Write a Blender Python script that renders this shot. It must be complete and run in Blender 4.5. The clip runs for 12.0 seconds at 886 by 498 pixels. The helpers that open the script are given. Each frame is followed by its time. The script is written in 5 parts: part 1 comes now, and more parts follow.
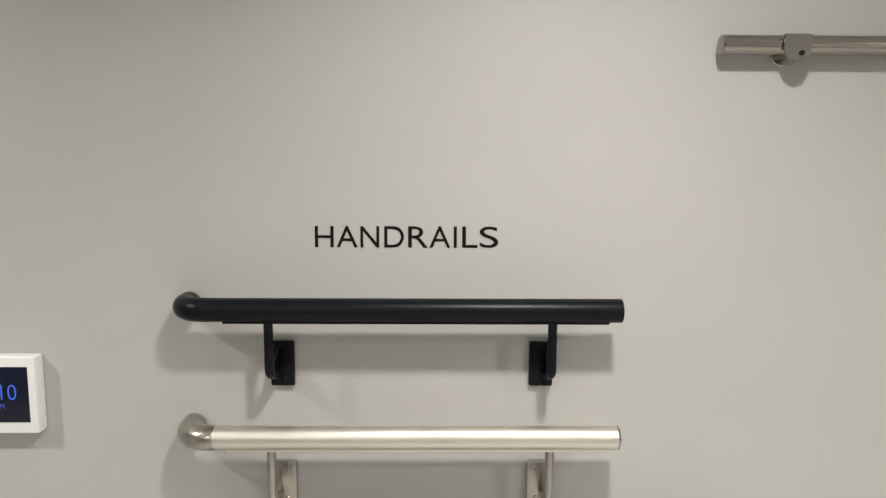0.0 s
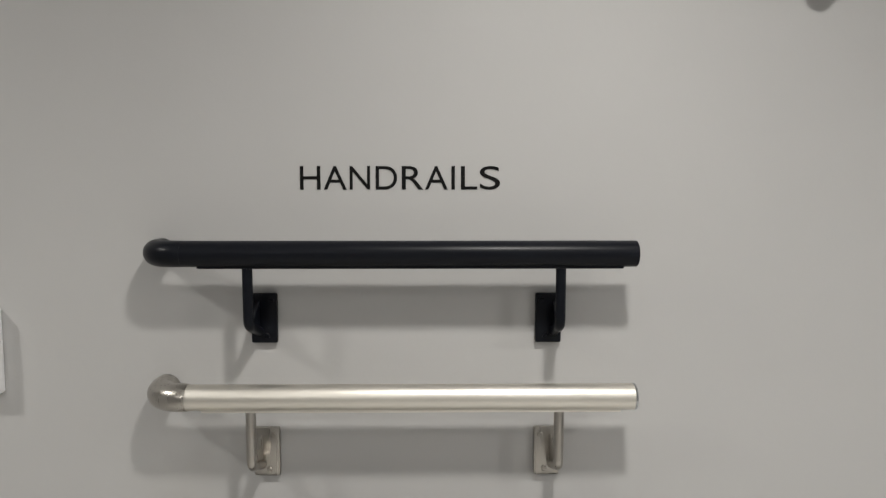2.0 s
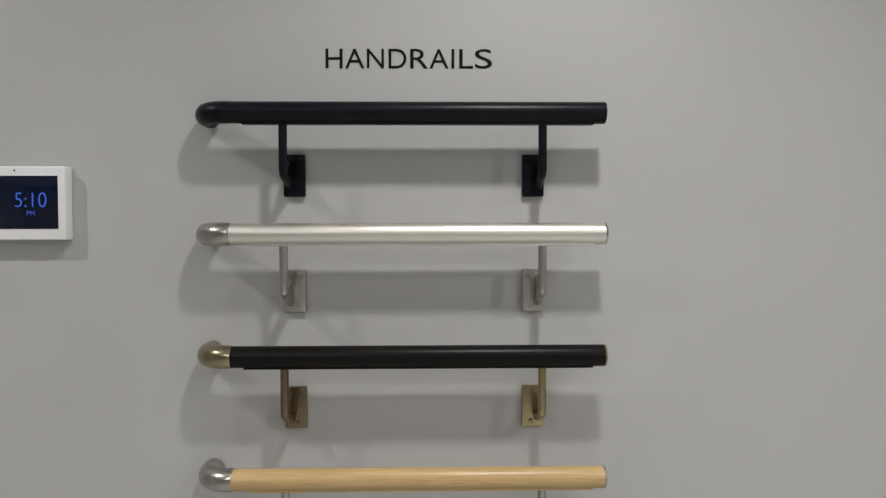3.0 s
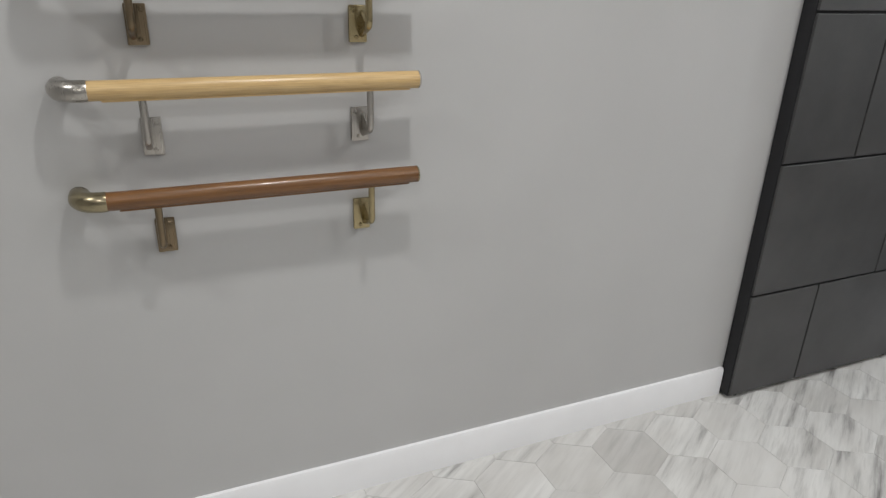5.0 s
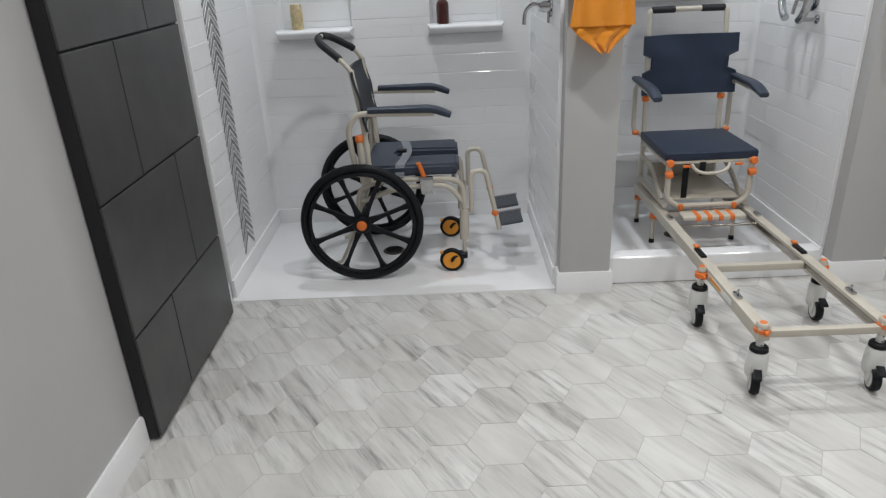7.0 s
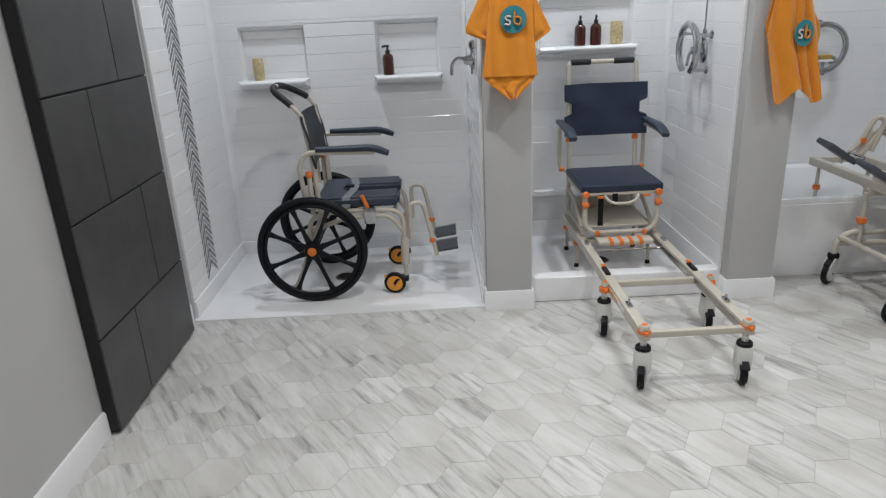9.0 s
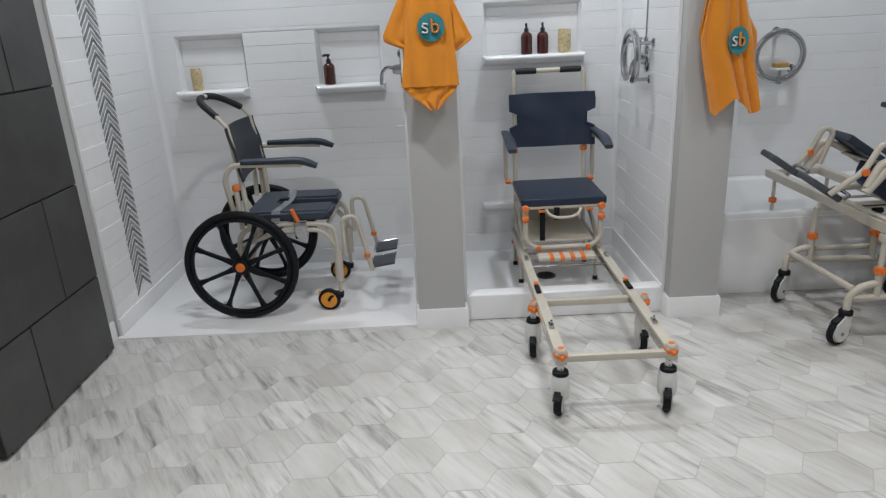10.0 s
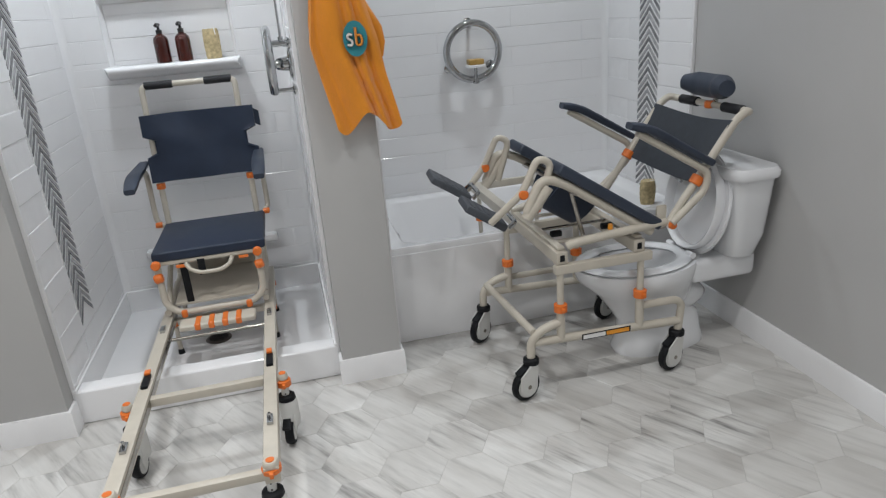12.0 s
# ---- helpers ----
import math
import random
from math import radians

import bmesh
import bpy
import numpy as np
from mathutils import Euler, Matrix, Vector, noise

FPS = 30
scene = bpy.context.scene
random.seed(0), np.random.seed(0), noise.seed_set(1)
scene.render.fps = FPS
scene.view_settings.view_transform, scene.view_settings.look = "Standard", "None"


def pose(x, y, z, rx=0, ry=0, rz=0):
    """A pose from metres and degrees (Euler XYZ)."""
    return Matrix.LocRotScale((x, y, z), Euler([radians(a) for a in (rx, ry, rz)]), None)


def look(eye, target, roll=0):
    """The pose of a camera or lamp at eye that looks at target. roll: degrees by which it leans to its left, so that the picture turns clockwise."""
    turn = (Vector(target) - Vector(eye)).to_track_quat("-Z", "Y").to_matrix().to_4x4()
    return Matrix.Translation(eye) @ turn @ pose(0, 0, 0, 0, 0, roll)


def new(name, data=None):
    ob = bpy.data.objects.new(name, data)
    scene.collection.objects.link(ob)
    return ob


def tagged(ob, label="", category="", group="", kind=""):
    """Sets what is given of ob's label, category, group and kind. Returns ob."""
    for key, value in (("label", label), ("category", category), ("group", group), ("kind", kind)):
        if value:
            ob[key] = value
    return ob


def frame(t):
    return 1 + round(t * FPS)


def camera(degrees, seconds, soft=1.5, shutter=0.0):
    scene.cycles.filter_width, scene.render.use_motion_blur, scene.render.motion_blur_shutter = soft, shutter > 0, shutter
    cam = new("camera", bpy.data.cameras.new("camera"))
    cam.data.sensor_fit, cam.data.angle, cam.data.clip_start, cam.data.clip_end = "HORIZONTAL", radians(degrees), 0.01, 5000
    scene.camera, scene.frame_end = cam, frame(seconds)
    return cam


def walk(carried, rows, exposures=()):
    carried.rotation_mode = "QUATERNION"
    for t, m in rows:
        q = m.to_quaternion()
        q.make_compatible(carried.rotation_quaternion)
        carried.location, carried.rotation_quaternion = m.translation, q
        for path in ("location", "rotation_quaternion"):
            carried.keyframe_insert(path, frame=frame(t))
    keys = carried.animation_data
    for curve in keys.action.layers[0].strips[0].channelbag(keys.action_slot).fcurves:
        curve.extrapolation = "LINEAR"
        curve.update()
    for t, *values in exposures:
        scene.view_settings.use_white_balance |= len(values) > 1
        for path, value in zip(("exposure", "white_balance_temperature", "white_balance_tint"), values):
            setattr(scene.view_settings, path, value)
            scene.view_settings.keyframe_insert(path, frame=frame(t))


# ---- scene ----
cam = camera(67.2, 12.0, soft=1.3)
PATH = [
    (0, (1.105, -2.456, 2.029), (-0.88, -2.431, 1.785), 0.3),
    (0.5, (0.994, -2.453, 2.001), (-0.996, -2.425, 1.801), 0.1),
    (1, (0.948, -2.468, 1.974), (-1.041, -2.42, 1.77), 0.2),
    (1.5, (0.959, -2.461, 1.933), (-1.033, -2.424, 1.753), 0.0),
    (2, (1.023, -2.447, 1.891), (-0.97, -2.428, 1.722), -0.0),
    (2.5, (1.142, -2.444, 1.779), (-0.856, -2.424, 1.677), 0.0),
    (3, (1.234, -2.464, 1.597), (-0.765, -2.426, 1.543), -0.1),
    (3.2, (1.258, -2.48, 1.537), (-0.739, -2.427, 1.437), -0.2),
    (4.8, (1.468, -2.701, 1.377), (-0.302, -2.126, 0.644), 1.5),
    (5, (1.471, -2.693, 1.388), (-0.219, -1.961, 0.612), 1.7),
    (5.5, (1.401, -2.660, 1.386), (0.110, -1.375, 0.561), 0.4),
    (6, (1.278, -2.565, 1.377), (0.584, -0.876, 0.56), -0.6),
    (6.5, (1.159, -2.662, 1.453), (0.92, -0.852, 0.637), -2.3),
    (7, (1.088, -2.812, 1.5), (1.06, -0.982, 0.693), -2.7),
    (8.8, (1.277, -3.198, 1.555), (1.296, -1.327, 0.85), -2.8),
    (9, (1.338, -3.221, 1.527), (1.353, -1.34, 0.848), -2.7),
    (9.5, (1.512, -3.209, 1.519), (1.516, -1.321, 0.859), -2.8),
    (10, (1.745, -3.088, 1.504), (1.732, -1.199, 0.848), -2.9),
    (10.5, (1.994, -2.946, 1.487), (1.973, -1.057, 0.832), -3.2),
    (11, (2.249, -2.784, 1.482), (2.329, -0.9, 0.813), -3.6),
    (11.5, (2.53, -2.607, 1.444), (2.791, -0.742, 0.77), -4.1),
    (12, (2.772, -2.428, 1.441), (3.176, -0.596, 0.748), -4.6),
]
walk(cam, [(t, look(eye, target, roll)) for t, eye, target, roll in PATH],
     [(0, 0.58, 7200, 10), (0.5, 0.27, 7200, 10), (1.0, 0.0, 7150, 10), (2.0, 0.24, 6850, 10), (2.5, 0.29, 6750, 10), (3.2, 0.08, 6650, 10), (5.0, 0.25, 6550, 10), (5.5, 0.10, 6550, 10), (6.0, 0.31, 6500, 10), (6.5, 0.06, 6500, 10), (7.2, 0.00, 6500, 10), (9.0, -0.04, 6450, 10), (10.0, -0.08, 6450, 10), (10.5, -0.06, 6450, 10), (11.5, -0.02, 6450, 10), (12, 0.04, 6450, 10)])

# ---- world and light ----
world = bpy.data.worlds.new("world")
scene.world = world
world.use_nodes = True
world.node_tree.nodes["Background"].inputs[0].default_value = (0.9, 0.95, 1.0, 1)
world.node_tree.nodes["Background"].inputs[1].default_value = 0.05

CEIL = 2.72


def downlight(x, y, watts, colour=(0.985, 0.985, 0.98), size=0.11):
    d = bpy.data.lights.new("downlight_lamp", "AREA")
    d.shape, d.size, d.energy, d.color, d.spread = "DISK", size, watts, colour, radians(150)
    ob = new("downlight_lamp", d)
    ob.location = (x, y, CEIL - 0.012)
    return ob


ROOM_LIGHTS = [(0.75, -3.9, 9.5), (0.75, -2.22, 9.6), (1.45, -0.75, 13.0), (2.4, -3.2, 10.0), (2.5, -1.2, 10.0), (3.7, -3.0, 9.5), (3.7, -1.2, 8.6)]
ALCOVE_LIGHTS = [(0.72, 0.62, 10.1), (2.3, 0.6, 11.0), (3.8, 0.55, 9.0)]
for lx, ly, watts in ROOM_LIGHTS:
    downlight(lx, ly, watts)
for lx, ly, watts in ALCOVE_LIGHTS:
    downlight(lx, ly, watts, (0.89, 0.955, 1.0))


# ---- materials ----
def nodes(name):
    m = bpy.data.materials.new(name)
    m.use_nodes = True
    nt = m.node_tree
    return m, nt, nt.nodes["Principled BSDF"]


def link(nt, a, b):
    nt.links.new(a, b)


def coords(nt, scale=(1, 1, 1), rot=(0, 0, 0), shift=None):
    tc = nt.nodes.new("ShaderNodeTexCoord")
    mp = nt.nodes.new("ShaderNodeMapping")
    mp.inputs["Scale"].default_value = scale
    mp.inputs["Rotation"].default_value = rot
    link(nt, tc.outputs["Object"], mp.inputs["Vector"])
    if shift is not None:
        link(nt, shift, mp.inputs["Location"])
    return mp.outputs["Vector"]


def noise_node(nt, vec, scale, detail=4, rough=0.55):
    n = nt.nodes.new("ShaderNodeTexNoise")
    n.inputs["Scale"].default_value, n.inputs["Detail"].default_value, n.inputs["Roughness"].default_value = scale, detail, rough
    link(nt, vec, n.inputs["Vector"])
    return n.outputs["Fac"]


def ramp(nt, fac, stops):
    r = nt.nodes.new("ShaderNodeValToRGB")
    el = r.color_ramp.elements
    while len(el) < len(stops):
        el.new(0.5)
    for e, (p, c) in zip(el, stops):
        e.position, e.color = p, (*c, 1)
    link(nt, fac, r.inputs["Fac"])
    return r.outputs["Color"]


def bump(nt, bsdf, fac, strength, dist=0.002):
    b = nt.nodes.new("ShaderNodeBump")
    b.inputs["Strength"].default_value, b.inputs["Distance"].default_value = strength, dist
    link(nt, fac, b.inputs["Height"])
    link(nt, b.outputs["Normal"], bsdf.inputs["Normal"])


def plain(name, col, rough=0.5, metal=0.0, var=0.06, scale=18.0, bumps=0.15, fine=220.0, coat=0.0, spec=0.5):
    """A surface with slight large-scale and fine variation."""
    m, nt, b = nodes(name)
    v = coords(nt)
    n1 = noise_node(nt, v, scale, 5)
    lo, hi = [max(0.0, c * (1 - var)) for c in col], [min(1.0, c * (1 + var)) for c in col]
    link(nt, ramp(nt, n1, [(0.3, lo), (0.7, hi)]), b.inputs["Base Color"])
    b.inputs["Metallic"].default_value = metal
    rr = nt.nodes.new("ShaderNodeMapRange")
    rr.inputs["To Min"].default_value, rr.inputs["To Max"].default_value = max(0.02, rough * 0.85), min(1, rough * 1.15)
    link(nt, n1, rr.inputs["Value"])
    link(nt, rr.outputs["Result"], b.inputs["Roughness"])
    b.inputs["Coat Weight"].default_value = coat
    b.inputs["Specular IOR Level"].default_value = spec
    if bumps:
        bump(nt, b, noise_node(nt, v, fine, 3), bumps, 0.0006)
    return m


def tile_varied(name, col, rough, var=0.05, streak=0.0):
    m, nt, b = nodes(name)
    oi = nt.nodes.new("ShaderNodeObjectInfo")
    v = coords(nt)
    n1 = noise_node(nt, v, 6, 4)
    a = ramp(nt, n1, [(0.3, [c * (1 - var) for c in col]), (0.7, [min(1, c * (1 + var)) for c in col])])
    mx = nt.nodes.new("ShaderNodeMix")
    mx.data_type, mx.blend_type = "RGBA", "MULTIPLY"
    mx.inputs["Factor"].default_value = 1
    link(nt, a, mx.inputs["A"])
    link(nt, ramp(nt, oi.outputs["Random"], [(0, (1 - var,) * 3), (1, (1, 1, 1))]), mx.inputs["B"])
    link(nt, mx.outputs["Result"], b.inputs["Base Color"])
    b.inputs["Roughness"].default_value = rough
    bump(nt, b, noise_node(nt, v, 5, 2), 0.06, 0.003)
    return m


def floor_marble(name, island=False):
    """Pale grey marble-look porcelain with slanted veins, shifted from tile to tile."""
    m, nt, b = nodes(name)
    if island:
        rnd = nt.nodes.new("ShaderNodeNewGeometry").outputs["Random Per Island"]
    else:
        rnd = nt.nodes.new("ShaderNodeObjectInfo").outputs["Random"]
    k = nt.nodes.new("ShaderNodeMath")
    k.operation, k.inputs[1].default_value = "MULTIPLY", 37.0
    link(nt, rnd, k.inputs[0])
    cx = nt.nodes.new("ShaderNodeCombineXYZ")
    link(nt, k.outputs[0], cx.inputs[0])
    link(nt, k.outputs[0], cx.inputs[1])
    link(nt, k.outputs[0], cx.inputs[2])
    # turn so that the veins run along local x, then stretch
    tc = nt.nodes.new("ShaderNodeTexCoord")
    rot = nt.nodes.new("ShaderNodeMapping")
    rot.inputs["Rotation"].default_value = (0, 0, radians(57))
    link(nt, tc.outputs["Object"], rot.inputs["Vector"])
    st = nt.nodes.new("ShaderNodeMapping")
    st.inputs["Scale"].default_value = (1.1, 11.0, 1.0)
    link(nt, rot.outputs["Vector"], st.inputs["Vector"])
    link(nt, cx.outputs[0], st.inputs["Location"])
    veins = noise_node(nt, st.outputs["Vector"], 2.6, 6, 0.62)
    soft = nt.nodes.new("ShaderNodeMapping")
    soft.inputs["Scale"].default_value = (1.0, 3.0, 1.0)
    link(nt, rot.outputs["Vector"], soft.inputs["Vector"])
    link(nt, cx.outputs[0], soft.inputs["Location"])
    broad = noise_node(nt, soft.outputs["Vector"], 2.2, 3)
    c1 = ramp(nt, veins, [(0.27, (0.13, 0.127, 0.124)), (0.36, (0.36, 0.352, 0.345)), (0.46, (0.60, 0.595, 0.585)), (0.58, (0.72, 0.715, 0.70)), (0.70, (0.50, 0.49, 0.48))])
    c2 = ramp(nt, broad, [(0.35, (0.80, 0.79, 0.78)), (0.65, (1.0, 1.0, 1.0))])
    c3 = ramp(nt, rnd, [(0, (0.86, 0.858, 0.85)), (0.5, (0.92, 0.92, 0.91)), (1, (0.98, 0.98, 0.975))])
    tile = nt.nodes.new("ShaderNodeMath")
    tile.operation, tile.inputs[1].default_value = "MULTIPLY", 7.31
    link(nt, rnd, tile.inputs[0])
    fr = nt.nodes.new("ShaderNodeMath")
    fr.operation = "FRACT"
    link(nt, tile.outputs[0], fr.inputs[0])
    some = nt.nodes.new("ShaderNodeMapRange")
    some.inputs["To Min"].default_value, some.inputs["To Max"].default_value = 0.15, 1.0
    link(nt, fr.outputs[0], some.inputs["Value"])
    vm = nt.nodes.new("ShaderNodeMix")
    vm.data_type = "RGBA"
    vm.inputs["A"].default_value = (0.64, 0.63, 0.615, 1)
    link(nt, some.outputs["Result"], vm.inputs["Factor"])
    link(nt, c1, vm.inputs["B"])
    out = vm.outputs["Result"]
    for c in (c2, c3):
        mx = nt.nodes.new("ShaderNodeMix")
        mx.data_type, mx.blend_type = "RGBA", "MULTIPLY"
        mx.inputs["Factor"].default_value = 1
        link(nt, out, mx.inputs["A"])
        link(nt, c, mx.inputs["B"])
        out = mx.outputs["Result"]
    link(nt, out, b.inputs["Base Color"])
    b.inputs["Roughness"].default_value = 0.42
    bump(nt, b, noise_node(nt, rot.outputs["Vector"], 60, 3), 0.1, 0.001)
    return m


def wood(name, a, c, rough=0.35):
    """Straight-grained wood, grain along y."""
    m, nt, b = nodes(name)
    v = coords(nt, (28, 1.6, 28))
    n = noise_node(nt, v, 3.0, 6, 0.6)
    v2 = coords(nt, (120, 4, 120))
    n2 = noise_node(nt, v2, 4.0, 3)
    mx = nt.nodes.new("ShaderNodeMix")
    mx.data_type, mx.blend_type = "RGBA", "MULTIPLY"
    mx.inputs["Factor"].default_value = 1
    link(nt, ramp(nt, n, [(0.3, a), (0.7, c)]), mx.inputs["A"])
    link(nt, ramp(nt, n2, [(0.35, (0.82, 0.8, 0.78)), (0.6, (1, 1, 1))]), mx.inputs["B"])
    link(nt, mx.outputs["Result"], b.inputs["Base Color"])
    b.inputs["Roughness"].default_value = rough
    b.inputs["Coat Weight"].default_value = 0.3
    bump(nt, b, n2, 0.08, 0.0005)
    return m


def brushed(name, col, rough, axis=1, metal=1.0):
    """Brushed or anodised metal, streaks along one axis."""
    m, nt, b = nodes(name)
    s = [160.0, 160.0, 160.0]
    s[axis] = 3.0
    n = noise_node(nt, coords(nt, s), 2.0, 4)
    big = noise_node(nt, coords(nt), 14, 3)
    link(nt, ramp(nt, big, [(0.3, [c * 0.92 for c in col]), (0.7, col)]), b.inputs["Base Color"])
    b.inputs["Metallic"].default_value = metal
    rr = nt.nodes.new("ShaderNodeMapRange")
    rr.inputs["To Min"].default_value, rr.inputs["To Max"].default_value = rough * 0.9, rough * 1.1
    link(nt, n, rr.inputs["Value"])
    link(nt, rr.outputs["Result"], b.inputs["Roughness"])
    return m


def glow(name, col, strength):
    m, nt, b = nodes(name)
    b.inputs["Base Color"].default_value = (*[c * 0.2 for c in col], 1)
    b.inputs["Emission Color"].default_value = (*col, 1)
    b.inputs["Emission Strength"].default_value = strength
    return m


def terry(name, col):
    m, nt, b = nodes(name)
    v = coords(nt)
    f = noise_node(nt, v, 420, 3, 0.7)
    g = noise_node(nt, v, 9, 3)
    mx = nt.nodes.new("ShaderNodeMix")
    mx.data_type, mx.blend_type = "RGBA", "MULTIPLY"
    mx.inputs["Factor"].default_value = 1
    link(nt, ramp(nt, f, [(0.3, [c * 0.72 for c in col]), (0.65, col)]), mx.inputs["A"])
    link(nt, ramp(nt, g, [(0.3, (0.9, 0.9, 0.9)), (0.7, (1, 1, 1))]), mx.inputs["B"])
    link(nt, mx.outputs["Result"], b.inputs["Base Color"])
    b.inputs["Roughness"].default_value = 0.95
    b.inputs["Sheen Weight"].default_value = 0.4
    bump(nt, b, f, 0.6, 0.003)
    return m


M_WALL = plain("wall_paint_grey", (0.45, 0.447, 0.442), 0.6, var=0.025, scale=3, bumps=0.25, fine=90)
M_CEIL = plain("ceiling_white", (0.8, 0.8, 0.79), 0.8, var=0.02, scale=3)
M_TRIM = plain("trim_white", (0.8, 0.8, 0.81), 0.35, var=0.02, scale=8, bumps=0.05)
M_GROUT = plain("grout", (0.47, 0.46, 0.445), 0.9, var=0.12, scale=30)
M_FLOOR = floor_marble("hex_tile")
M_FLOOR_FAR = floor_marble("hex_tile_far", True)
M_DARKTILE = tile_varied("dark_tile", (0.058, 0.057, 0.057), 0.40, 0.20)
M_DARKEDGE = plain("panel_core", (0.020, 0.020, 0.022), 0.6, spec=0.28)
M_WTILE = tile_varied("white_tile", (0.80, 0.80, 0.81), 0.12, 0.012)
M_WGROUT = plain("white_grout", (0.78, 0.78, 0.79), 0.4, var=0.03)
M_ACRYL = plain("white_acrylic", (0.80, 0.80, 0.81), 0.14, var=0.015, scale=5, bumps=0.0)
M_PORC = plain("porcelain", (0.78, 0.79, 0.81), 0.08, var=0.01, scale=5, bumps=0.0, coat=0.5)
M_CHEV_D = plain("chevron_dark", (0.17, 0.17, 0.18), 0.12, var=0.3, scale=20)
M_CHEV_L = plain("chevron_light", (0.35, 0.35, 0.36), 0.12, var=0.25, scale=20)
M_BLACK = plain("satin_black", (0.005, 0.006, 0.009), 0.34, var=0.03, bumps=0.0, spec=0.15)
M_BRONZE = plain("dark_bronze", (0.006, 0.005, 0.0045), 0.34, var=0.04, bumps=0.0, spec=0.14)
M_ALU = plain("anodised_aluminium", (0.76, 0.73, 0.67), 0.42, metal=1.0, var=0.02, bumps=0.02, fine=700)
M_STEEL = brushed("brushed_steel", (0.38, 0.355, 0.32), 0.22)
M_NICKEL = brushed("satin_nickel", (0.46, 0.435, 0.40), 0.28, 2)
M_BRASS = brushed("aged_brass", (0.40, 0.33, 0.19), 0.26, 2)
M_BRASSDARK = brushed("bronzed_brass", (0.22, 0.17, 0.11), 0.28, 2)
M_CAPBRASS = brushed("antique_brass", (0.36, 0.31, 0.20), 0.22, 0)
M_CHROME = brushed("chrome", (0.50, 0.51, 0.52), 0.05, 2)
M_MAPLE = wood("pale_maple", (0.50, 0.33, 0.14), (0.62, 0.44, 0.21))
M_WALNUT = wood("red_walnut", (0.11, 0.045, 0.011), (0.21, 0.092, 0.025))
M_BEIGE = plain("beige_powdercoat", (0.51, 0.47, 0.40), 0.38, var=0.05, scale=20, bumps=0.1)
M_ORANGE = plain("orange_plastic", (0.72, 0.17, 0.025), 0.4, var=0.06)
M_AMBERWHEEL = plain("yellow_orange_plastic", (0.78, 0.31, 0.025), 0.4, var=0.06)
M_NAVY = plain("navy_vinyl", (0.022, 0.032, 0.056), 0.42, var=0.12, scale=9, bumps=0.4, fine=400, spec=0.28)
M_SLATE = plain("slate_vinyl", (0.038, 0.048, 0.070), 0.45, var=0.12, scale=9, bumps=0.4, fine=400, spec=0.28)
M_SLING = plain("grey_sling_fabric", (0.040, 0.046, 0.056), 0.7, var=0.15, scale=30, bumps=0.6, fine=600, spec=0.28)
M_FOAM = plain("black_foam", (0.020, 0.021, 0.024), 0.6, var=0.15, spec=0.28)
M_RUBBER = plain("black_rubber", (0.008, 0.009, 0.011), 0.5, var=0.15, bumps=0.2, spec=0.2)
M_WHEELBLK = plain("moulded_black_plastic", (0.006, 0.007, 0.010), 0.35, var=0.1, spec=0.22)
M_CASTERW = plain("grey_white_plastic", (0.62, 0.62, 0.60), 0.4, var=0.03)
M_STRAP = plain("grey_webbing", (0.20, 0.21, 0.23), 0.7, var=0.1, bumps=0.6, fine=500)
M_TOWEL = terry("orange_terry", (0.84, 0.295, 0.014))
M_TEAL = terry("teal_embroidery", (0.03, 0.26, 0.31))
M_THREAD = terry("white_embroidery", (0.8, 0.8, 0.78))
M_AMBER = plain("amber_bottle", (0.050, 0.008, 0.005), 0.12, var=0.1, bumps=0.0, coat=0.3)
M_PUMP = plain("black_pump", (0.015, 0.015, 0.016), 0.3)
M_LOOFAH = plain("loofah", (0.52, 0.42, 0.24), 0.9, var=0.3, scale=60, bumps=1.0, fine=250)
M_SOAP = plain("amber_soap", (0.40, 0.25, 0.07), 0.4, var=0.1)
M_DRAIN = brushed("drain_bronze", (0.13, 0.11, 0.10), 0.4, 0)
M_INK = plain("black_vinyl_letter", (0.008, 0.008, 0.008), 0.6, bumps=0, spec=0.1)
M_SCREEN = plain("screen_glass", (0.004, 0.007, 0.022), 0.08, var=0.2, bumps=0)
M_DIGIT = glow("screen_blue", (0.04, 0.15, 0.80), 0.55)
M_DIGIT2 = glow("screen_blue_dim", (0.05, 0.10, 0.55), 0.5)
M_GLASSY = plain("decal_white", (0.75, 0.75, 0.74), 0.4, var=0.02, bumps=0)
M_DARKPAD = plain("footplate_rubber", (0.055, 0.062, 0.074), 0.55, var=0.15, scale=40, bumps=0.6, fine=180)
M_BOOK = plain("paper_tag", (0.7, 0.7, 0.68), 0.7)


# ---- mesh helpers ----
OFF = {}


def thing(name, at, label, category, group="", kind=""):
    ob = new(name)
    ob.location = at
    ob.empty_display_size = 0.1
    OFF[ob.name] = Vector(at)
    return tagged(ob, label, category, group, kind)


def to_mesh(name, bm, mat, smooth=35):
    bmesh.ops.remove_doubles(bm, verts=bm.verts, dist=1e-6)
    bmesh.ops.recalc_face_normals(bm, faces=bm.faces)
    me = bpy.data.meshes.new(name)
    bm.to_mesh(me)
    bm.free()
    for p in me.polygons:
        p.use_smooth = True
    me.set_sharp_from_angle(angle=radians(smooth))
    me.materials.append(mat)
    return me


def part(name, bm, mat, parent, label="", smooth=35):
    """One mesh under a thing or a part; bm holds world coordinates."""
    off = OFF[parent.name]
    bmesh.ops.translate(bm, verts=bm.verts, vec=-off)
    ob = new(name, to_mesh(name, bm, mat, smooth))
    ob.parent = parent
    OFF[ob.name] = off
    return tagged(ob, label)


